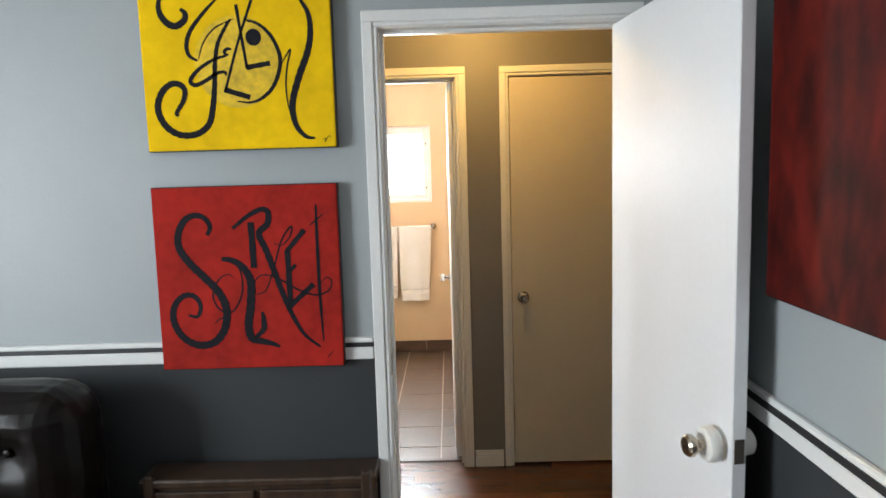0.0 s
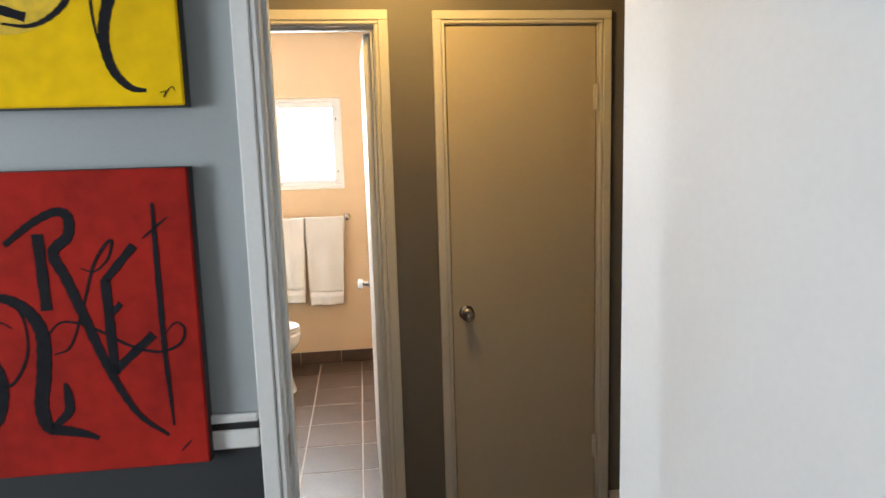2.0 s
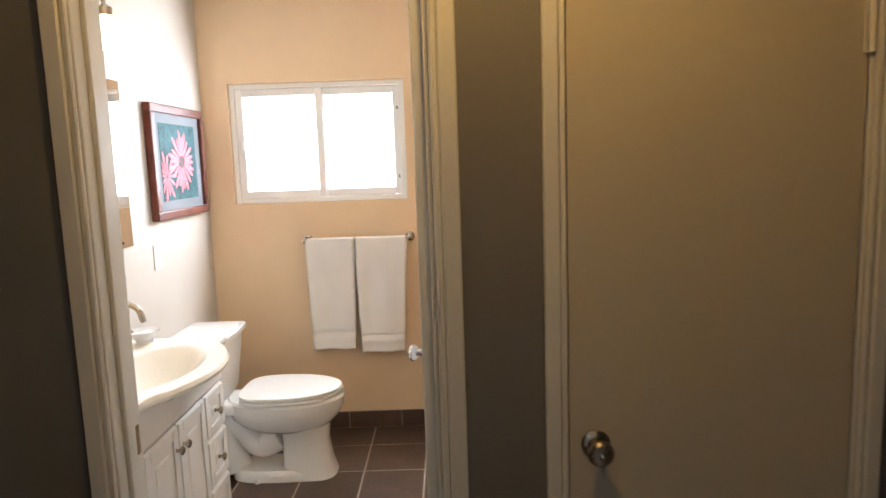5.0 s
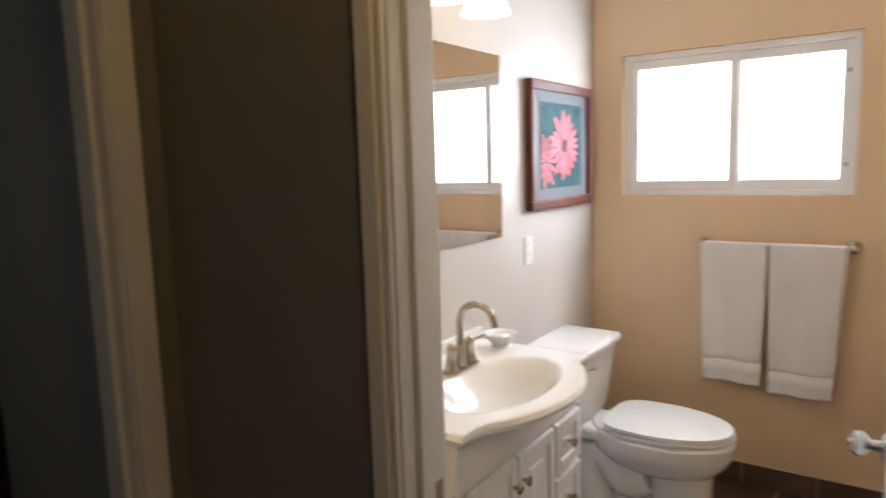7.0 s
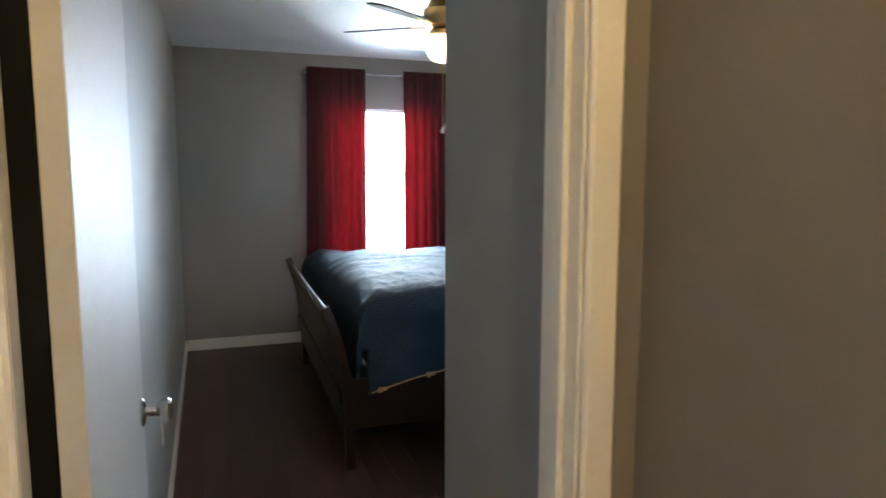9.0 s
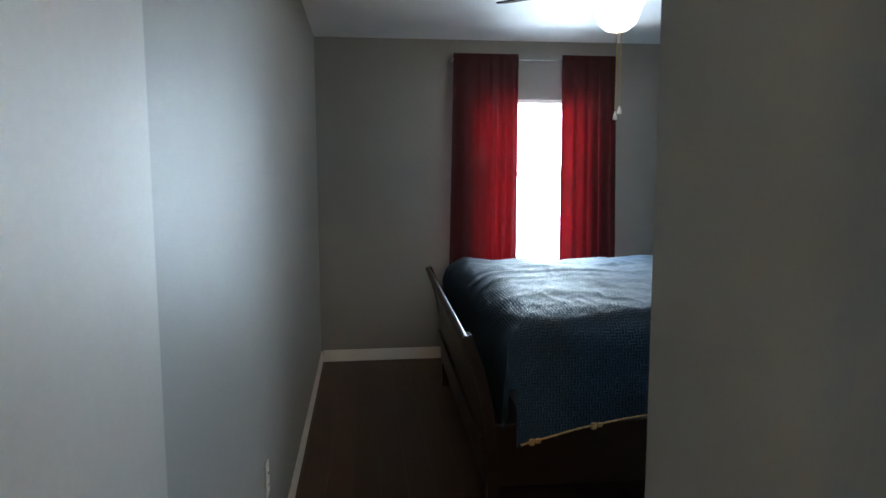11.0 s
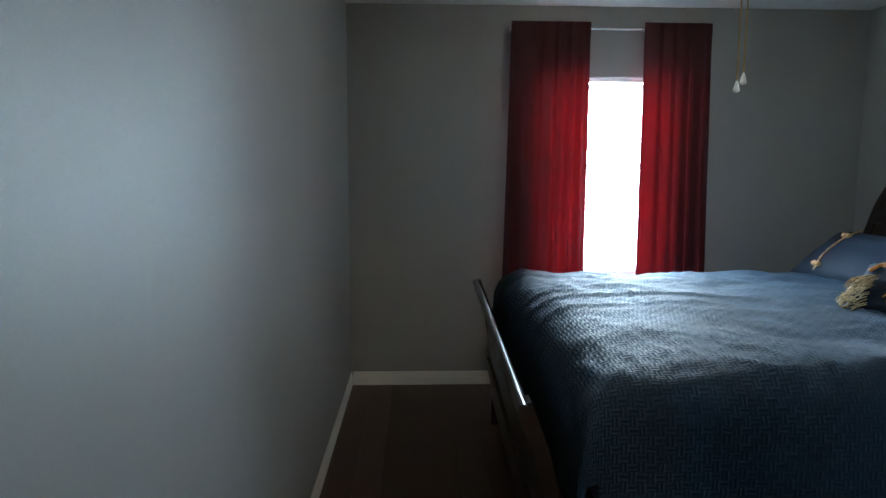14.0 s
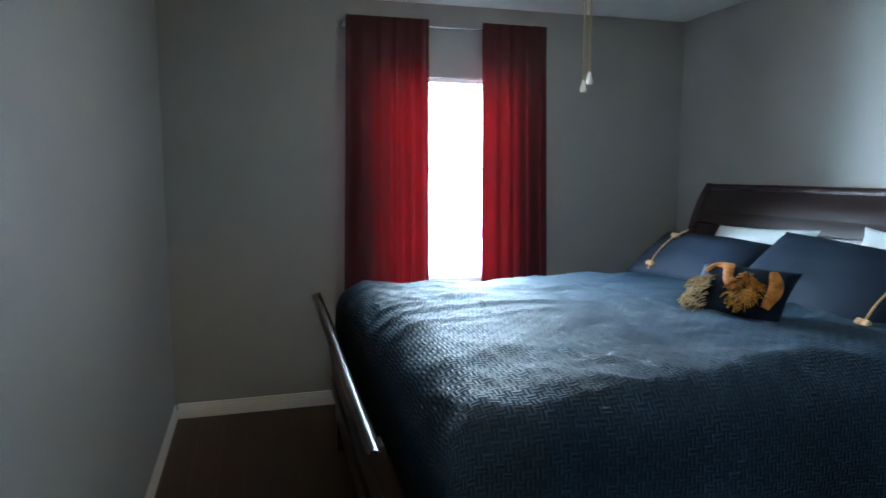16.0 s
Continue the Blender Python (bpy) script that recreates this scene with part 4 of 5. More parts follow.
def daisy(cu, cv, r, n, limit):
    for k in range(n):
        a = 2 * math.pi * k / n + 0.07 * math.sin(k * 5.1)
        q = r * (0.9 + 0.12 * math.sin(k * 3.3))
        bm = bmesh.new()
        loop = []
        for t, w in ((0.1, 0.02), (0.5, 0.06), (0.8, 0.075), (0.95, 0.045), (1.0, 0.0), (0.95, -0.045), (0.8, -0.075), (0.5, -0.06), (0.1, -0.02)):
            u = cu + q * (t * math.cos(a) - w * math.sin(a)) * 0.85
            v = cv + q * (t * math.sin(a) + w * math.cos(a))
            loop.append(bm.verts.new(pp(min(max(u, 0.0), 1), min(max(v, 0.0), 1), 0.0008 + 0.0006 * (k % 3))))
        bm.faces.new(loop)
        part("petal", bm, M_PINK, pic)


daisy(0.12, 0.32, 0.34, 14, True)
daisy(0.56, 0.5, 0.44, 22, False)
blob(pic, "flower_heart", 0.56, 0.5, 0.075, 0.085, pp, M_PINKDARK, 0.003)


def wall_plate(name, label, x0, x1, y0, y1, z0, z1, axis, out, kind):
    p = thing(name, (x0 + x1) / 2, (y0 + y1) / 2, z0, label, "outlet" if kind == "outlet" else "switch")
    part("plate", boxed(x0, x1, y0, y1, z0, z1, bevel=0.002, seg=2), M_PLASTIC, p)
    mx_, my_, mz = (x0 + x1) / 2, (y0 + y1) / 2, (z0 + z1) / 2
    for dz in ((-0.021, 0.021) if kind == "outlet" else (0,)):
        h = 0.014 if kind == "outlet" else 0.033
        if axis == "x":
            xa, xb = sorted(((x1 if out > 0 else x0), (x1 if out > 0 else x0) + out * 0.002))
            f = part("socket" if kind == "outlet" else "rocker", boxed(xa, xb, my_ - 0.016, my_ + 0.016, mz + dz - h, mz + dz + h, bevel=0.0008), M_VINYL, p)
            for dy in (-0.006, 0.006):
                if kind == "outlet":
                    part("slot", boxed(xa + 0.001 * out, xb + 0.001 * out, my_ + dy - 0.001, my_ + dy + 0.001, mz + dz - 0.003, mz + dz + 0.006), M_BLACK, f)
        else:
            ya, yb = sorted(((y1 if out > 0 else y0), (y1 if out > 0 else y0) + out * 0.002))
            f = part("socket" if kind == "outlet" else "rocker", boxed(mx_ - 0.016, mx_ + 0.016, ya, yb, mz + dz - h, mz + dz + h, bevel=0.0008), M_VINYL, p)
            for dx in (-0.006, 0.006):
                if kind == "outlet":
                    part("slot", boxed(mx_ + dx - 0.001, mx_ + dx + 0.001, ya + 0.001 * out, yb + 0.001 * out, mz + dz - 0.003, mz + dz + 0.006), M_BLACK, f)


wall_plate("wall_outlet", "white wall outlet beside the mirror", -1.262, -1.257, 5.003, 5.073, 1.078, 1.194, "x", 1, "outlet")
wall_plate("wall_outlet", "white wall outlet low on the bedroom wall", -3.23, -3.16, 2.555, 2.56, 0.365, 0.48, "y", 1, "outlet")
wall_plate("light_switch", "white light switch plate inside the bedroom door", -1.5, -1.425, 3.375, 3.38, 1.173, 1.291, "y", -1, "switch")

# toilet, facing east
toi = thing("toilet", -0.88, 5.21, 0, "white two-piece ceramic toilet with a closed lid", "toilet")
TY = 5.215


def oval(cx, cy, z, a_front, a_back, b, k=40, square=0.0, back=0.0):
    out = []
    for i in range(k):
        t = 2 * math.pi * i / k
        c, s = math.cos(t), math.sin(t)
        p = 1 - 0.35 * (square if c > 0 else max(square, back))
        sx, sy = math.copysign(abs(c) ** p, c), math.copysign(abs(s) ** p, s)
        out.append(Vector((cx + (a_front if c > 0 else a_back) * sx, cy + b * sy, z)))
    return out


bm = bmesh.new()
loft(bm, [oval(-0.75, TY, 0.235, 0.15, 0.2, 0.09), oval(-0.76, TY, 0.262, 0.215, 0.23, 0.13), oval(-0.77, TY, 0.305, 0.265, 0.265, 0.165), oval(-0.77, TY, 0.35, 0.292, 0.28, 0.185), oval(-0.77, TY, 0.395, 0.295, 0.28, 0.19), oval(-0.77, TY, 0.408, 0.285, 0.27, 0.18)])
part("bowl", bm, M_CERAMIC, toi, smooth=True)
bm = bmesh.new()
loft(bm, [oval(-0.66, TY, 0.0, 0.135, 0.14, 0.115, square=1), oval(-0.66, TY, 0.015, 0.13, 0.14, 0.11, square=1), oval(-0.66, TY, 0.08, 0.112, 0.13, 0.095, square=1), oval(-0.66, TY, 0.18, 0.1, 0.13, 0.088, square=0.8), oval(-0.66, TY, 0.26, 0.11, 0.15, 0.1, square=0.4)])
part("pedestal", bm, M_CERAMIC, toi, smooth=True)
part("foot", loft(bmesh.new(), [oval(-0.8, TY, z, 0.2, 0.24, b, square=1) for z, b in ((0.0, 0.12), (0.03, 0.118), (0.05, 0.1), (0.055, 0.06))]), M_CERAMIC, toi, smooth=True)
bm = bmesh.new()
tube(bm, [(-0.8, TY, 0.2), (-0.9, TY, 0.16), (-0.97, TY, 0.24), (-1.04, TY, 0.27), (-1.07, TY, 0.16), (-1.03, TY, 0.03)], 0.075, 18)
part("trapway", bm, M_CERAMIC, toi, smooth=True)
part("shelf", boxed(-1.2, -0.9, TY - 0.12, TY + 0.12, 0.34, 0.4, bevel=0.02, seg=3), M_CERAMIC, toi, smooth=True)
bm = bmesh.new()
loft(bm, [oval(-0.77, TY, 0.425, 0.285, 0.19, 0.182, back=1.3), oval(-0.77, TY, 0.414, 0.292, 0.2, 0.19, back=1.3), oval(-0.77, TY, 0.425, 0.292, 0.2, 0.19, back=1.3), oval(-0.77, TY, 0.429, 0.285, 0.19, 0.183, back=1.3)])
part("seat", bm, M_PLASTIC, toi, smooth=True)
bm = bmesh.new()
loft(bm, [oval(-0.77, TY, 0.431, 0.28, 0.19, 0.18, back=1.3), oval(-0.77, TY, 0.434, 0.288, 0.2, 0.187, back=1.3), oval(-0.77, TY, 0.446, 0.286, 0.2, 0.186, back=1.3), oval(-0.77, TY, 0.452, 0.265, 0.18, 0.168, back=1.3), oval(-0.77, TY, 0.454, 0.15, 0.1, 0.09, back=1.3)])
part("lid", bm, M_PLASTIC, toi, smooth=True)
bm = bmesh.new()
loft(bm, [[(x0, TY - b, z), (x1, TY - b * 0.92, z), (x1 + 0.012, TY, z), (x1, TY + b * 0.92, z), (x0, TY + b, z)] for x0, x1, b, z in ((-1.24, -1.07, 0.16, 0.37), (-1.25, -1.05, 0.185, 0.42), (-1.255, -1.03, 0.2, 0.6), (-1.258, -1.02, 0.207, 0.7))])
part("tank", bm, M_CERAMIC, toi, smooth=True)
bm = bmesh.new()
loft(bm, [[(-1.26, TY - b, z), (x1, TY - b * 0.92, z), (x1 + 0.014, TY, z), (x1, TY + b * 0.92, z), (-1.26, TY + b, z)] for x1, b, z in ((-1.012, 0.212, 0.701), (-1.0, 0.219, 0.708), (-1.0, 0.219, 0.728), (-1.01, 0.21, 0.737), (-1.03, 0.19, 0.741))])
part("tank_lid", bm, M_CERAMIC, toi, smooth=True)
part("flush_lever", tube(bmesh.new(), [(-1.02, TY - 0.15, 0.655), (-1.005, TY - 0.15, 0.655), (-1.0, TY - 0.1, 0.65)], 0.007, 8), M_CHROME, toi, "chrome flush lever", True)
for s in (-1, 1):
    part("bolt_cap", lathe(bmesh.new(), [(0.014, 0.0), (0.013, 0.012), (0.006, 0.02)], 12, Matrix.Translation((-0.9, TY + s * 0.118, 0.0))), M_PLASTIC, toi, smooth=True)

tb = thing("towel_bar", -0.445, 5.7, 1.1, "brushed nickel towel bar on the bathroom wall", "towel bar")
part("rod", tube(bmesh.new(), [(-0.728, 5.69, 1.115), (-0.138, 5.69, 1.115)], 0.008, 12, 1), M_NICKEL, tb, smooth=True)
for bx in (-0.723, -0.144):
    part("post", lathe(bmesh.new(), [(0.026, 0), (0.026, 0.006), (0.016, 0.014), (0.012, 0.045), (0.017, 0.055), (0.017, 0.068), (0.008, 0.074)], 20, Matrix.Translation((bx, 5.75, 1.115)) @ Matrix.Rotation(radians(90), 4, "X")), M_NICKEL, tb, smooth=True)


def towel(x0, x1, zf, zb, seed, in0, in1):
    t = thing("towel", (x0 + x1) / 2, 5.69, zf, "white folded terry towel hanging on the bar", "towel", "towels on the bar")
    bm = bmesh.new()
    nx, path = 18, []
    for z in np.linspace(zf, 1.1, 60):
        path.append((5.69 - 0.018 - 0.01 * max(0.0, 1 - max(0.0, z - zf - 0.075) / 0.02) + 0.008 * math.exp(-((z - zf - 0.09) / 0.008) ** 2), z))
    for a in np.linspace(20, 160, 7):
        path.append((5.69 - 0.018 * math.cos(radians(a)), 1.115 + 0.012 * math.sin(radians(a))))
    for z in np.linspace(1.1, zb, 14):
        path.append((5.69 + 0.018, z))
    grid = []
    for y, z in path:
        row = []
        for i in range(nx + 1):
            u = i / nx
            fall = max(0, (1.1 - z))
            wave = 0.009 * math.sin(u * 9 + seed) * min(1, fall * 3) + 0.01 * noise.noise((u * 3.5, z * 4, seed))
            xx = x0 + (x1 - x0) * u + fall / 0.6 * (in0 * (1 - u) - in1 * u) + 0.004 * noise.noise((z * 6, seed, u))
            band = -0.006 if abs(z - zf - 0.085) < 0.018 and y < 5.69 else 0
            row.append(bm.verts.new((xx, y - (wave if y < 5.69 else -abs(wave) * 0.3) - band, z)))
        grid.append(row)
    for a, b in zip(grid, grid[1:]):
        for i in range(nx):
            bm.faces.new((a[i], a[i + 1], b[i + 1], b[i]))
    ob = part("towel_cloth", bm, M_TOWEL, t, smooth=True)
    md = ob.modifiers.new("thickness", "SOLIDIFY")
    md.thickness, md.offset = 0.012, -1


towel(-0.725, -0.452, 0.5, 0.62, 1.0, 0.022, 0.02)
towel(-0.448, -0.163, 0.475, 0.6, 2.3, 0.012, 0.032)

# ---- bedroom ----
bed = thing("sleigh_bed", -4.42, 4.5, 0, "dark mahogany sleigh bed with curved head and foot boards", "bed")


def sleigh(x0, x1, profile, thick):
    """A curved board across x; profile of (y, z) from the floor side up."""
    line = spline([(0, y, z) for y, z in profile], 8)
    bm = bmesh.new()
    rings = []
    loop = []
    n = len(line) - 1
    front, back = [], []
    for i, p in enumerate(line):
        d = (line[min(i + 1, n)] - line[max(i - 1, 0)]).normalized()
        s = Vector((0, -d.z, d.y))
        front.append(p + s * thick / 2)
        back.append(p - s * thick / 2)
    loop = front + back[::-1]
    loft(bm, [[Vector((x, q.y, q.z)) for q in loop] for x in (x0, x1)])
    return bm


part("footboard", sleigh(-5.36, -3.5, [(3.395, 0.2), (3.39, 0.4), (3.37, 0.6), (3.33, 0.735), (3.298, 0.802)], 0.03), M_MAHOG, bed, smooth=True)
part("foot_cap", tube(bmesh.new(), [(-5.375, 3.297, 0.811), (-3.46, 3.297, 0.811)], 0.014, 14, 1), M_MAHOG, bed, smooth=True)
part("foot_moulding", sleigh(-5.36, -3.5, [(3.372, 0.33), (3.37, 0.37), (3.368, 0.4)], 0.02), M_MAHOG, bed, smooth=True)
for lx in (-5.4, -3.5):
    part("foot_post", sleigh(lx - 0.03, lx + 0.03, [(3.41, 0.0), (3.41, 0.2), (3.395, 0.45), (3.36, 0.65), (3.3, 0.82)], 0.045), M_MAHOG, bed, smooth=True)
part("headboard", sleigh(-5.6, -3.43, [(5.57, 0.2), (5.58, 0.6), (5.61, 0.95), (5.68, 1.2), (5.75, 1.33)], 0.035), M_MAHOG, bed, smooth=True)
part("head_cap", tube(bmesh.new(), [(-5.64, 5.756, 1.335), (-3.39, 5.756, 1.335)], 0.028, 14, 1), M_MAHOG, bed, smooth=True)
part("head_moulding", sleigh(-5.6, -3.43, [(5.63, 1.13), (5.645, 1.17), (5.66, 1.2)], 0.024), M_MAHOG, bed, smooth=True)
for lx in (-5.63, -3.4):
    part("head_post", sleigh(lx - 0.03, lx + 0.03, [(5.58, 0.0), (5.58, 0.4), (5.6, 0.85), (5.68, 1.18), (5.765, 1.35)], 0.07), M_MAHOG, bed, smooth=True)
for lx in (-5.43, -3.5):
    part("side_rail", boxed(lx - 0.015, lx + 0.015, 3.42, 5.61, 0.2, 0.46, bevel=0.006, seg=2), M_MAHOG, bed)
part("mattress", boxed(-5.34, -3.58, 3.53, 5.58, 0.44, 0.76, bevel=0.06, seg=4), M_LINEN, bed, "white mattress", True)
# the bed stands a little askew to the wall
SKEW = Matrix.Translation((-4.42, 3.3, 0)) @ Matrix.Rotation(radians(-1.4), 4, "Z") @ Matrix.Translation((4.42, -3.3, 0))
bed.matrix_basis = SKEW @ bed.matrix_basis


def quilt():
    q = thing("quilt", -4.45, 4.5, 0.35, "navy basket-weave quilt with gold cord trim on the bed", "quilt")
    bm = bmesh.new()
    uvl = bm.loops.layers.uv.new("cloth")
    a, r, drop, top = 1.03, 0.17, 0.5, 0.905
    mid = -4.465

    def fold(u, edge, down):
        """Where a strip of cloth at u goes over a rounded edge: run and fall."""
        s = 1 if u > 0 else -1
        w = abs(u)
        if w < edge - r:
            return u, 0.0
        w -= edge - r
        arc = r * math.pi / 2
        if w < arc:
            t = w / r
            return s * (edge - r + r * math.sin(t)), r * (1 - math.cos(t))
        w -= arc
        return s * (edge + 0.02 * w), r + w

    us = np.linspace(-a - drop + 0.08, a + drop - 0.04, 170)
    vs = np.linspace(-0.33, 1.9, 140)
    grid = []
    for v in vs:
        row = []
        for u in us:
            if u > a:
                u = a + (u - a) * (1 - 0.27 * min(1.0, max(0.0, v) / 0.7) ** 0.7)
            x, fx = fold(u, a, drop)
            if v < r * 1.2:
                y_, fy = fold(v - (r * 1.2), r * 1.2 + 0.0, 0.4)
                y = 3.43 + r * 1.2 + y_
            else:
                y, fy = 3.43 + v, 0.0
            fall = (fx ** 3 + fy ** 3) ** (1 / 3)
            flat = math.exp(-(fx * 12) ** 2)
            z = top - fall - 0.045 * (u < 0) * min(1, (-u) / 1.0) * flat
            p = Vector((mid + x, y, z))
            wr = noise.fractal((u * 1.6, v * 2.2, 0.3), 0.9, 2.1, 4)
            ridge = max(0.0, 0.35 - abs(noise.noise((u * 5 + 0.5 * v, v * 1.7, 9)))) * max(0, noise.noise((u * 1.3 + 3, v * 1.1, 4)) + 0.25)
            crease = max(0.0, 0.2 - abs(noise.noise((u * 4 + 0.8 * v, v * 9 + 1.5 * math.sin(u * 2), 21)))) * max(0.0, noise.noise((u * 1.7, v * 1.5, 12)) + 0.15)
            z2 = (0.022 * wr + 0.07 * ridge + 0.09 * crease) * flat + 0.006 * noise.noise((u * 9, v * 7, 5))
            hang = min(1, max(0, fx - r) * 3)
            p.z += z2
            p.x += (1 if u > 0 else -1) * hang * (0.015 * math.sin(v * 9 + 1) + 0.018 * noise.noise((v * 4, u * 2, 2)))
            p.y = max(p.y, 3.425)
            row.append((bm.verts.new(p), u, v))
        grid.append(row)
    for i in range(len(vs) - 1):
        for j in range(len(us) - 1):
            if (us[j] > a + 0.2 or us[j] < -a - 0.2) and vs[i] < 0.02:
                continue
            c = (grid[i][j], grid[i][j + 1], grid[i + 1][j + 1], grid[i + 1][j])
            f = bm.faces.new([e[0] for e in c])
            for lp, e in zip(f.loops, c):
                lp[uvl].uv = (e[2], e[1])
    hem = [grid[i][-1][0].co.copy() for i in range(len(vs)) if vs[i] > 0.03]
    cover = part("cover", bm, M_QUILT, q, smooth=True)
    md = cover.modifiers.new("thickness", "SOLIDIFY")
    md.thickness, md.offset = 0.012, -1
    line = [(p.x + 0.012, p.y, p.z + 0.012) for p in hem[::4]]
    cord = part("cord", tube(bmesh.new(), line, 0.004, 8, 4), M_GOLDCORD, q, "gold cord trim")
    for p in line[1::4]:
        bm = bmesh.new()
        for k in (-1, 1):
            box(bm, p[0], p[0] + 0.012, p[1] + k * 0.012 - 0.011, p[1] + k * 0.012 + 0.011, p[2] - 0.012 + 0.004 * k, p[2] + 0.012, bevel=0.004)
        part("bow", bm, M_GOLDCORD, cord)


quilt()


def pillow_mesh(w, h, t, pinch=0.12, seed=0.0, n=26):
    """A stuffed pillow w by h by t, lying in its own xz plane with its face to -y, its lower edge at z = 0."""
    bm = bmesh.new()
    sides = []
    for s in (-1, 1):
        g = []
        for i in range(n + 1):
            row = []
            for j in range(n + 1):
                u, v = 2 * i / n - 1, 2 * j / n - 1
                puff = (max(0, 1 - abs(u) ** 2.6) * max(0, 1 - abs(v) ** 2.6)) ** 0.5
                xx = u * w / 2 * (1 - pinch * (1 - abs(u)) * 0 - pinch * 0.5 * (1 - v * v) * abs(u))
                zz = v * h / 2 * (1 - pinch * 0.5 * (1 - u * u) * abs(v))
                yy = s * t / 2 * puff + 0.012 * noise.noise((u * 2.2 + seed, v * 2.2, s * 3)) * puff
                row.append(bm.verts.new((xx, yy, zz + h / 2)))
            g.append(row)
        for i in range(n):
            for j in range(n):
                bm.faces.new((g[i][j], g[i + 1][j], g[i + 1][j + 1], g[i][j + 1]))
        sides.append(g)
    bmesh.ops.remove_doubles(bm, verts=bm.verts, dist=0.0008)
    return bm


def pillow(name, label, m, w, h, t, material, seed, group=""):
    p = new(name)
    p.matrix_world = m
    tagged(p, label, "pillow", group)
    part("cushion", pillow_mesh(w, h, t, 0.3 if material is M_LINEN else 0.16, seed), material, p, smooth=True, place="own")
    return p


def ties(p, w, h, t, side, inset):
    """A gold cord with two bows near one end of a sham."""
    x = side * (w / 2 - inset)
    part("cord", tube(bmesh.new(), [(x, -t * 0.3, h * 0.04), (x - 0.004, -t * 0.47, h * 0.3), (x, -t * 0.48, h * 0.65), (x + 0.01, -t * 0.36, h * 0.92)], 0.0045, 8), M_GOLDCORD, p, "gold cord", place="own")
    for f in (0.12, 0.7):
        bm = bmesh.new()
        for k in (-1, 1):
            box(bm, x + k * 0.014 - 0.013, x + k * 0.014 + 0.013, -t * (0.49 if f > 0.5 else 0.4) - 0.012, -t * (0.49 if f > 0.5 else 0.4) + 0.012, h * f - 0.012, h * f + 0.014, bevel=0.005)
        part("bow", bm, M_GOLDCORD, p, place="own")


s1 = pillow("pillow_sham", "navy satin pillow sham with gold cord ties", pose(-5.0, 5.13, 0.855, -52, 0, 2), 0.9, 0.37, 0.19, M_NAVY, 1.0, "shams on the bed")
ties(s1, 0.9, 0.37, 0.19, -1, 0.25)
s2 = pillow("pillow_sham", "navy satin pillow sham with gold cord ties", pose(-4.18, 5.07, 0.84, -50, 3, -2), 0.88, 0.46, 0.19, M_NAVY, 4.0, "shams on the bed")
ties(s2, 0.88, 0.46, 0.19, 1, 0.09)
pillow("white_pillow", "white pillow leaning on the headboard behind the sham", pose(-4.93, 5.43, 0.84, -34, -2, 0), 0.72, 0.37, 0.19, M_LINEN, 7.0, "white pillows")
pillow("white_pillow", "white pillow leaning on the headboard behind the sham", pose(-3.98, 5.42, 0.86, -34, 3, 0), 0.78, 0.38, 0.19, M_LINEN, 9.0, "white pillows")
gp = pillow("throw_pillow", "small navy throw pillow with gold satin swirls, tuft and fringe", pose(-4.08, 4.69, 0.872, -42, 0, 22), 0.38, 0.27, 0.13, M_NAVY, 12.0)


def on_pillow(u, v, lift):
    a, b = 2 * u - 1, 2 * v - 1
    puff = (max(0, 1 - abs(a) ** 2.6) * max(0, 1 - abs(b) ** 2.6)) ** 0.5
    return Vector((a * 0.185, -0.066 * puff - 0.002 - lift * 3, b * 0.13 + 0.135))


def swirl(pts, w):
    line = spline([(u, v, 0) for u, v in pts], 8)
    bm = bmesh.new()
    rows = []
    n = len(line) - 1
    for i, p in enumerate(line):
        d = (line[min(i + 1, n)] - line[max(i - 1, 0)]).normalized()
        s = Vector((-d.y, d.x * 1.8, 0)) * w * (0.4 + 0.6 * math.sin(math.pi * (0.1 + 0.8 * i / n)))
        rows.append([bm.verts.new(on_pillow(min(max((p + s * k).x, 0.02), 0.98), min(max((p + s * k).y, 0.02), 0.98), 0.002 + 0.002 * (1 - k * k))) for k in (-1, -0.5, 0, 0.5, 1)])
    for a, b in zip(rows, rows[1:]):
        for k in range(4):
            bm.faces.new((a[k], a[k + 1], b[k + 1], b[k]))
    return part("satin_swirl", bm, M_GOLD, gp, "gold satin swirl", True, "own")


swirl([(0.14, 0.72), (0.22, 0.9), (0.36, 0.86), (0.44, 0.6), (0.56, 0.4)], 0.055)
swirl([(0.82, 0.85), (0.9, 0.6), (0.88, 0.25)], 0.06)
rng = random.Random(4)
bm = bmesh.new()
for k in range(150):
    a, r0 = rng.random() * 2 * math.pi, 0.12 * rng.random()
    p = on_pillow(0.66 + r0 * math.cos(a), 0.45 + 1.9 * r0 * math.sin(a), 0.003)
    q = p + Vector((0.035 * math.cos(a), -0.006 - 0.01 * rng.random(), 0.03 * math.sin(a) - 0.016))
    tube(bm, [p, (p + q) / 2 + Vector((0, -0.009, 0.004)), q], 0.0028, 4, 3)
part("tuft", bm, M_GOLDTUFT, gp, "furry gold tuft", place="own")
bm = bmesh.new()
for k in range(90):
    u = 0.06 + 0.26 * rng.random()
    v = 0.05 + 0.6 * rng.random()
    p = on_pillow(u, v, 0.002)
    q = p + Vector((-0.03 + 0.02 * rng.random(), -0.01 - 0.01 * rng.random(), -0.035 - 0.02 * rng.random()))
    tube(bm, [p, (p + q) / 2 + Vector((0, -0.008, 0)), q], 0.0022, 4, 3)
part("fringe", bm, M_FRINGE, gp, "cream and gold fringe", place="own")

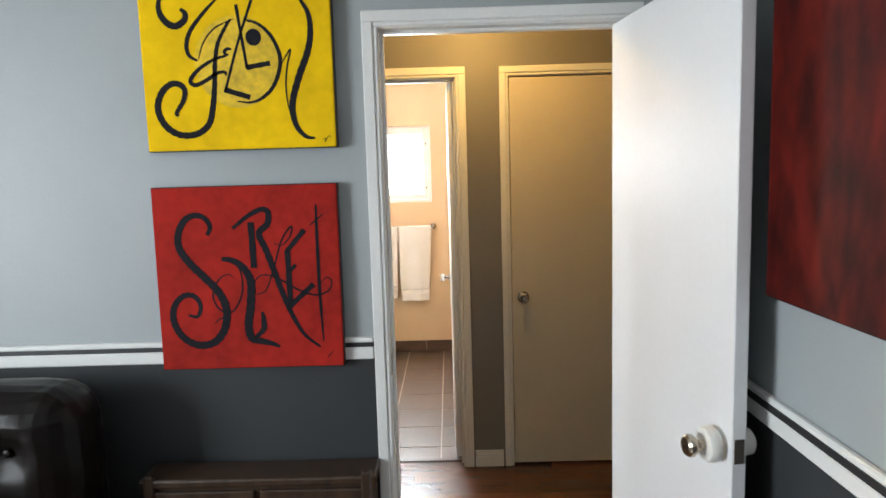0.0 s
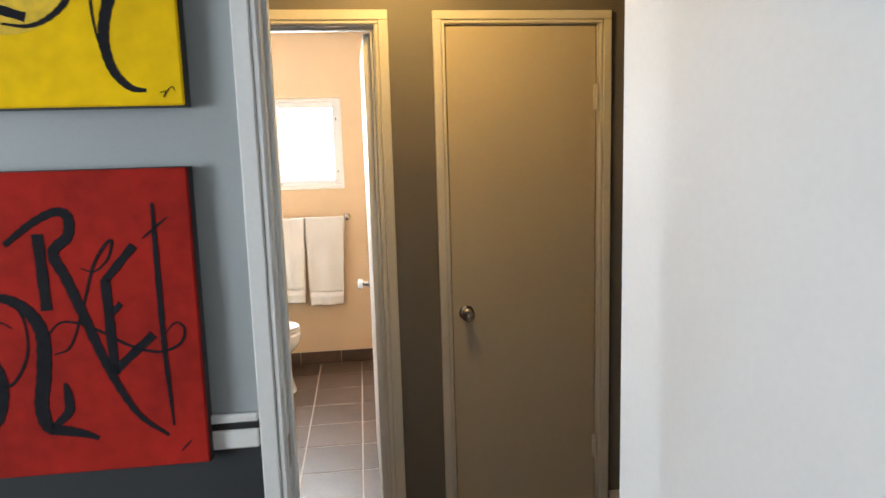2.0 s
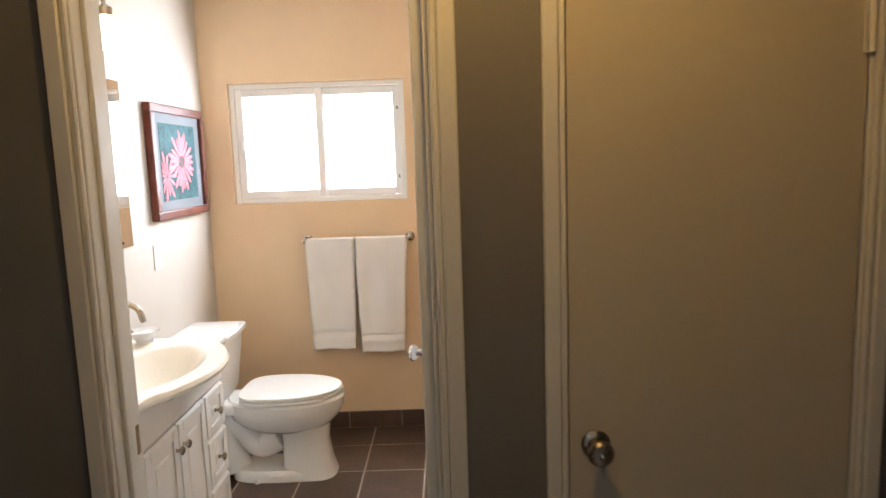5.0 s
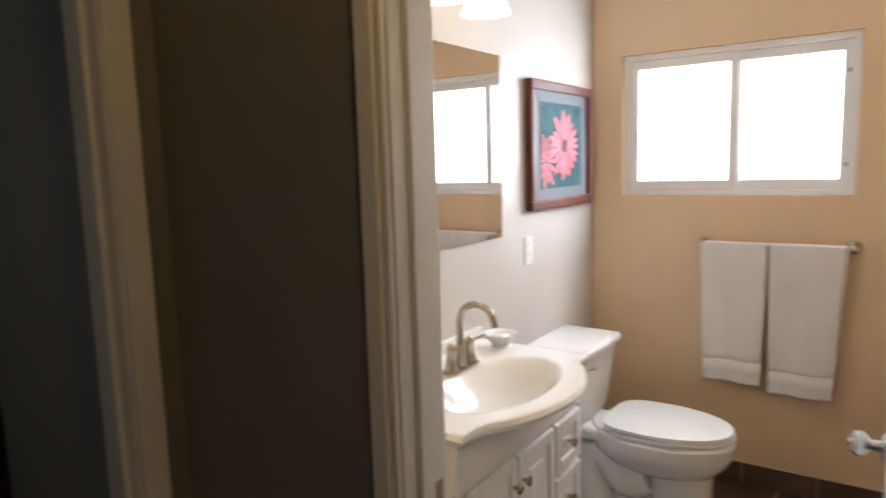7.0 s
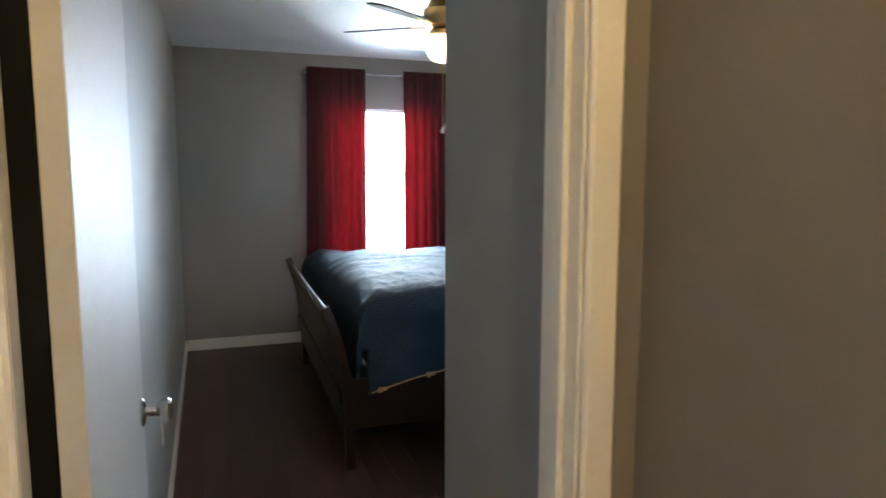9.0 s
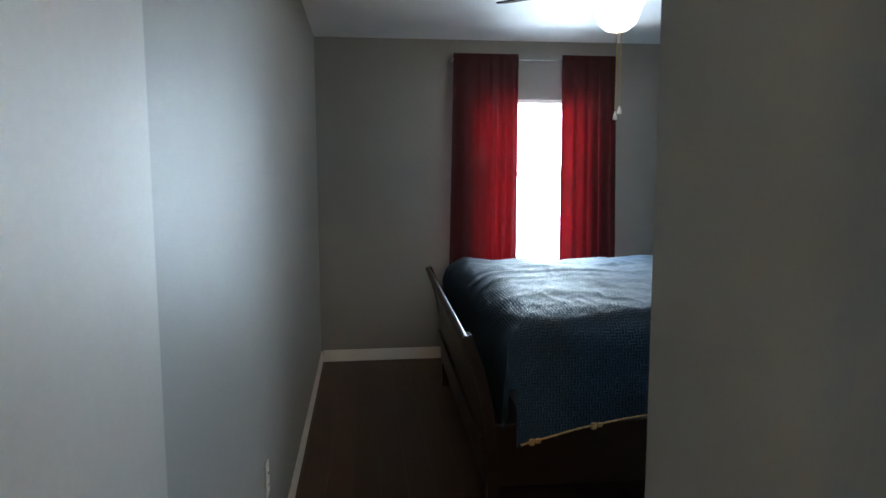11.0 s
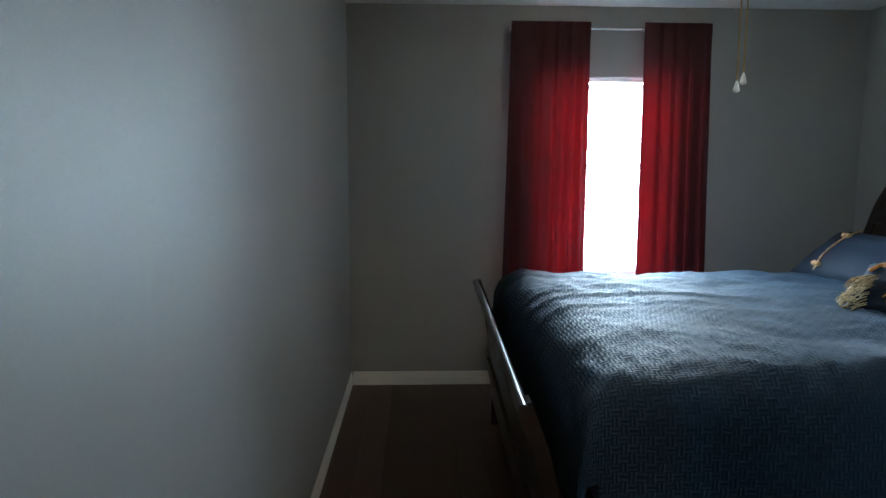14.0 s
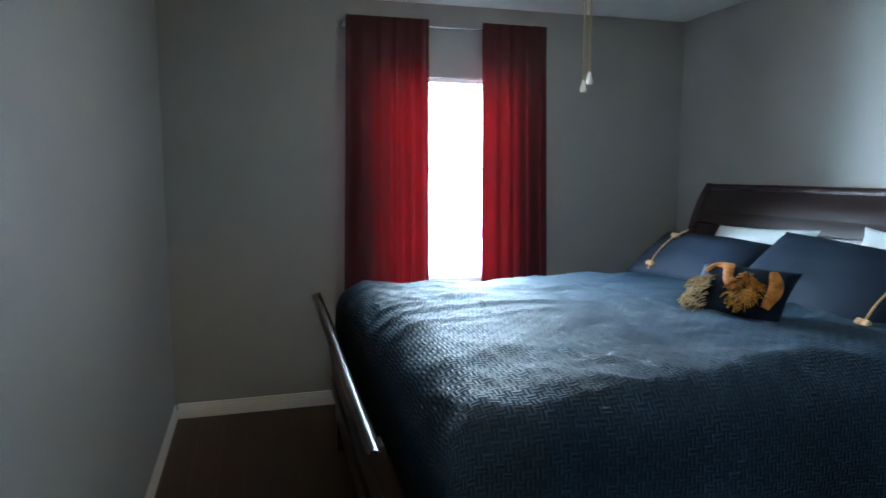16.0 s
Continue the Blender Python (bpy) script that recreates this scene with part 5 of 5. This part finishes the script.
def curtain(y0, y1, seed, label):
    c = thing("curtain", -5.98, (y0 + y1) / 2, 0.05, label, "curtain", "red curtains")
    bm = bmesh.new()
    nu, nv = 120, 40
    g = []
    for j in range(nv + 1):
        z = 0.06 + (2.33 - 0.06) * j / nv
        h = (z - 0.06) / 2.26
        row = []
        for i in range(nu + 1):
            u = i / nu
            f = u * (y1 - y0) / 0.09
            deep = (0.03 - 0.016 * h) * (0.7 + 0.5 * noise.noise((u * 3, 0.4, seed + 7)))
            fold_ = math.sin(2 * math.pi * (f + 0.25 * math.sin(f * 1.3 + seed)) + 0.5 * noise.noise((u * 5, z * 0.8, seed)))
            x = -5.955 + deep * fold_ + 0.012 * noise.noise((u * 4, z * 1.5, seed + 3))
            if h > 0.965:
                x = -5.955 + 0.35 * deep * fold_
            flare = 0.05 * (1 - h)
            y = y0 - flare * (seed < 2) + (y1 - y0 + flare) * u + 0.012 * math.cos(2 * math.pi * f) * 0.5
            row.append(bm.verts.new((x, y, z)))
        g.append(row)
    for a, b in zip(g, g[1:]):
        for i in range(nu):
            bm.faces.new((a[i], a[i + 1], b[i + 1], b[i]))
    part("cloth", bm, M_CURTAIN, c, smooth=True)


curtain(3.566, 4.07, 1.0, "long dark red curtain panel gathered on a rod")
curtain(4.392, 4.822, 3.0, "long dark red curtain panel gathered on a rod")
rod = thing("curtain_rod", -5.986, 4.2, 2.28, "thin white metal curtain rod over the window", "curtain rod")
part("rod", tube(bmesh.new(), [(-5.986, 3.57, 2.292), (-5.986, 4.82, 2.292)], 0.006, 10, 1), M_CHROME, rod, smooth=True)
for ry in (3.575, 4.815):
    part("bracket", boxed(-6.08, -5.98, ry - 0.008, ry + 0.008, 2.282, 2.298, bevel=0.002), M_WHITE, rod)

fan = thing("ceiling_fan", -4.06, 4.08, 2.1, "brass hugger ceiling fan with a lit glass bowl", "fan")
FM = Matrix.Translation((-4.06, 4.08, 0))
part("canopy", lathe(bmesh.new(), [(0.075, H - 0.002), (0.085, H - 0.02), (0.095, H - 0.05), (0.11, H - 0.06), (0.115, H - 0.12), (0.1, H - 0.15), (0.06, H - 0.16)], 32, FM), M_BRASS, fan, smooth=True)
part("light_kit", lathe(bmesh.new(), [(0.05, H - 0.16), (0.075, H - 0.175), (0.08, H - 0.2), (0.06, H - 0.215)], 28, FM), M_BRASS, fan, smooth=True)
bw = part("glass_bowl", lathe(bmesh.new(), [(0.012, 2.095), (0.05, 2.105), (0.085, 2.135), (0.1, 2.175), (0.118, 2.225), (0.125, 2.235), (0.1, 2.236)], 32, FM), M_FANBOWL, fan, "lit ribbed glass bowl", True)
bw.visible_shadow = False
for k in range(5):
    a = radians(233 + 72 * k)
    rm = FM @ Matrix.Rotation(a, 4, "Z")
    bm = bmesh.new()
    box(bm, 0.1, 0.24, -0.018, 0.018, H - 0.155, H - 0.149, bevel=0.002)
    bmesh.ops.transform(bm, matrix=rm, verts=bm.verts)
    iron = part("blade_iron", bm, M_BRASS, fan)
    bm = bmesh.new()
    loft(bm, [[(0.2, -0.05, z), (0.26, -0.062, z), (0.55, -0.068, z), (0.6, -0.05, z), (0.62, 0.0, z), (0.6, 0.05, z), (0.55, 0.068, z), (0.26, 0.062, z), (0.2, 0.05, z)] for z in (-0.003, 0.003)])
    bmesh.ops.transform(bm, matrix=rm @ Matrix.Translation((0, 0, H - 0.145)) @ Matrix.Rotation(radians(-11), 4, "X"), verts=bm.verts)
    part("blade", bm, M_BLADE, fan, "dark wooden fan blade")
for dx, dy, zb in ((0.0, 0.0, 1.73), (0.008, 0.018, 1.755)):
    ch = part("pull_chain", tube(bmesh.new(), [(-4.06 + dx, 4.08 + dy, 2.1), (-4.06 + dx, 4.08 + dy, zb)], 0.0028, 6, 1), M_BRASS, fan)
    part("pull_bob", lathe(bmesh.new(), [(0.003, zb + 0.004), (0.007, zb - 0.01), (0.011, zb - 0.028), (0.008, zb - 0.034)], 12, Matrix.Translation((-4.06 + dx, 4.08 + dy, 0))), M_WHITE, ch)

# ---- floors and their pieces ----
def plank_floor(name, x0, x1, y0, y1, along, width, length, material, label):
    f = part(name, boxed(x0, x1, y0, y1, -0.08, -0.011), M_SUB)
    tagged(f, label, "floor", kind="structure")
    rng = random.Random(7)
    cache = {}
    a0, a1, b0, b1 = (x0, x1, y0, y1) if along == "x" else (y0, y1, x0, x1)
    b = b0
    while b < b1 - 0.01:
        w = min(width, b1 - b)
        a = a0 - length * rng.random()
        while a < a1:
            s, e = max(a, a0), min(a + length, a1)
            a += length
            if e - s < 0.02:
                continue
            key = (round(e - s, 3), round(w, 3))
            if key not in cache:
                bm = bmesh.new()
                ln, wd = e - s - 0.0007, w - 0.0007
                if along == "x":
                    box(bm, 0, ln, 0, wd, -0.011, 0, bevel=0.0007)
                else:
                    box(bm, 0, wd, 0, ln, -0.011, 0, bevel=0.0007)
                me = bpy.data.meshes.new("plank")
                bm.to_mesh(me)
                bm.free()
                me.materials.append(material)
                cache[key] = me
            p = new("plank", cache[key])
            p.location = (s, b, 0) if along == "x" else (b, s, 0)
            p.parent = f
        b += width


plank_floor("floor_hall", -1.375, 1.8, 2.23, 3.5, "x", 0.125, 1.2, M_WOOD, "glossy red-brown wood plank floor")
plank_floor("floor_office", -3.2, 0.755, -2.5, 2.23, "x", 0.19, 1.6, M_WOOD, "glossy red-brown wood plank floor")
plank_floor("floor_bedroom", -6.2, -1.375, 2.455, 6.0, "x", 0.125, 1.2, M_WOODB, "dark brown wood plank floor")

fb = part("floor_bath", boxed(-1.36, 0.35, 3.5, 5.87, -0.08, -0.0018), M_GROUT)
tagged(fb, "brown slate tile floor with pale grout", "floor", kind="structure")
P = 0.3045
tiles = {}
for i in range(-4, 4):
    for j in range(-1, 9):
        x0, y0 = -0.39 + i * P, 5.745 - 0.245 - j * P
        xa, xb, ya, yb = max(x0, -1.26), min(x0 + P, 0.25), max(y0, 3.505), min(y0 + P, 5.748)
        if xb - xa < 0.02 or yb - ya < 0.02:
            continue
        key = (round(xb - xa, 3), round(yb - ya, 3))
        if key not in tiles:
            bm = bmesh.new()
            box(bm, 0.004, xb - xa - 0.004, 0.004, yb - ya - 0.004, -0.01, 0.0, bevel=0.0015)
            me = bpy.data.meshes.new("tile")
            bm.to_mesh(me)
            bm.free()
            me.materials.append(M_TILE)
            tiles[key] = me
        t = new("tile", tiles[key])
        t.location = (xa, ya, 0)
        t.parent = fb
bb = part("baseboard_bath", boxed(-1.255, 0.25, 5.744, 5.75, 0, 0.1), M_GROUT)
tagged(bb, "brown slate tile skirting", "baseboard", kind="structure")
me = bpy.data.meshes.new("tile")
bm = boxed(0.002, P - 0.002, 0, 0.007, 0.003, 0.1, bevel=0.0015)
bm.to_mesh(me)
bm.free()
me.materials.append(M_TILE)
for i in range(-3, 3):
    x0 = -0.54 + i * P
    if x0 + P > 0.25 or x0 < -1.26:
        continue
    t = new("tile", me)
    t.location = (x0, 5.738, 0)
    t.parent = bb
th = part("trim_threshold", boxed(-0.66, 0.04, 3.478, 3.512, -0.002, 0.006, bevel=0.002), M_DARKWOOD)
tagged(th, "dark threshold strip in the bathroom doorway", "threshold", kind="structure")
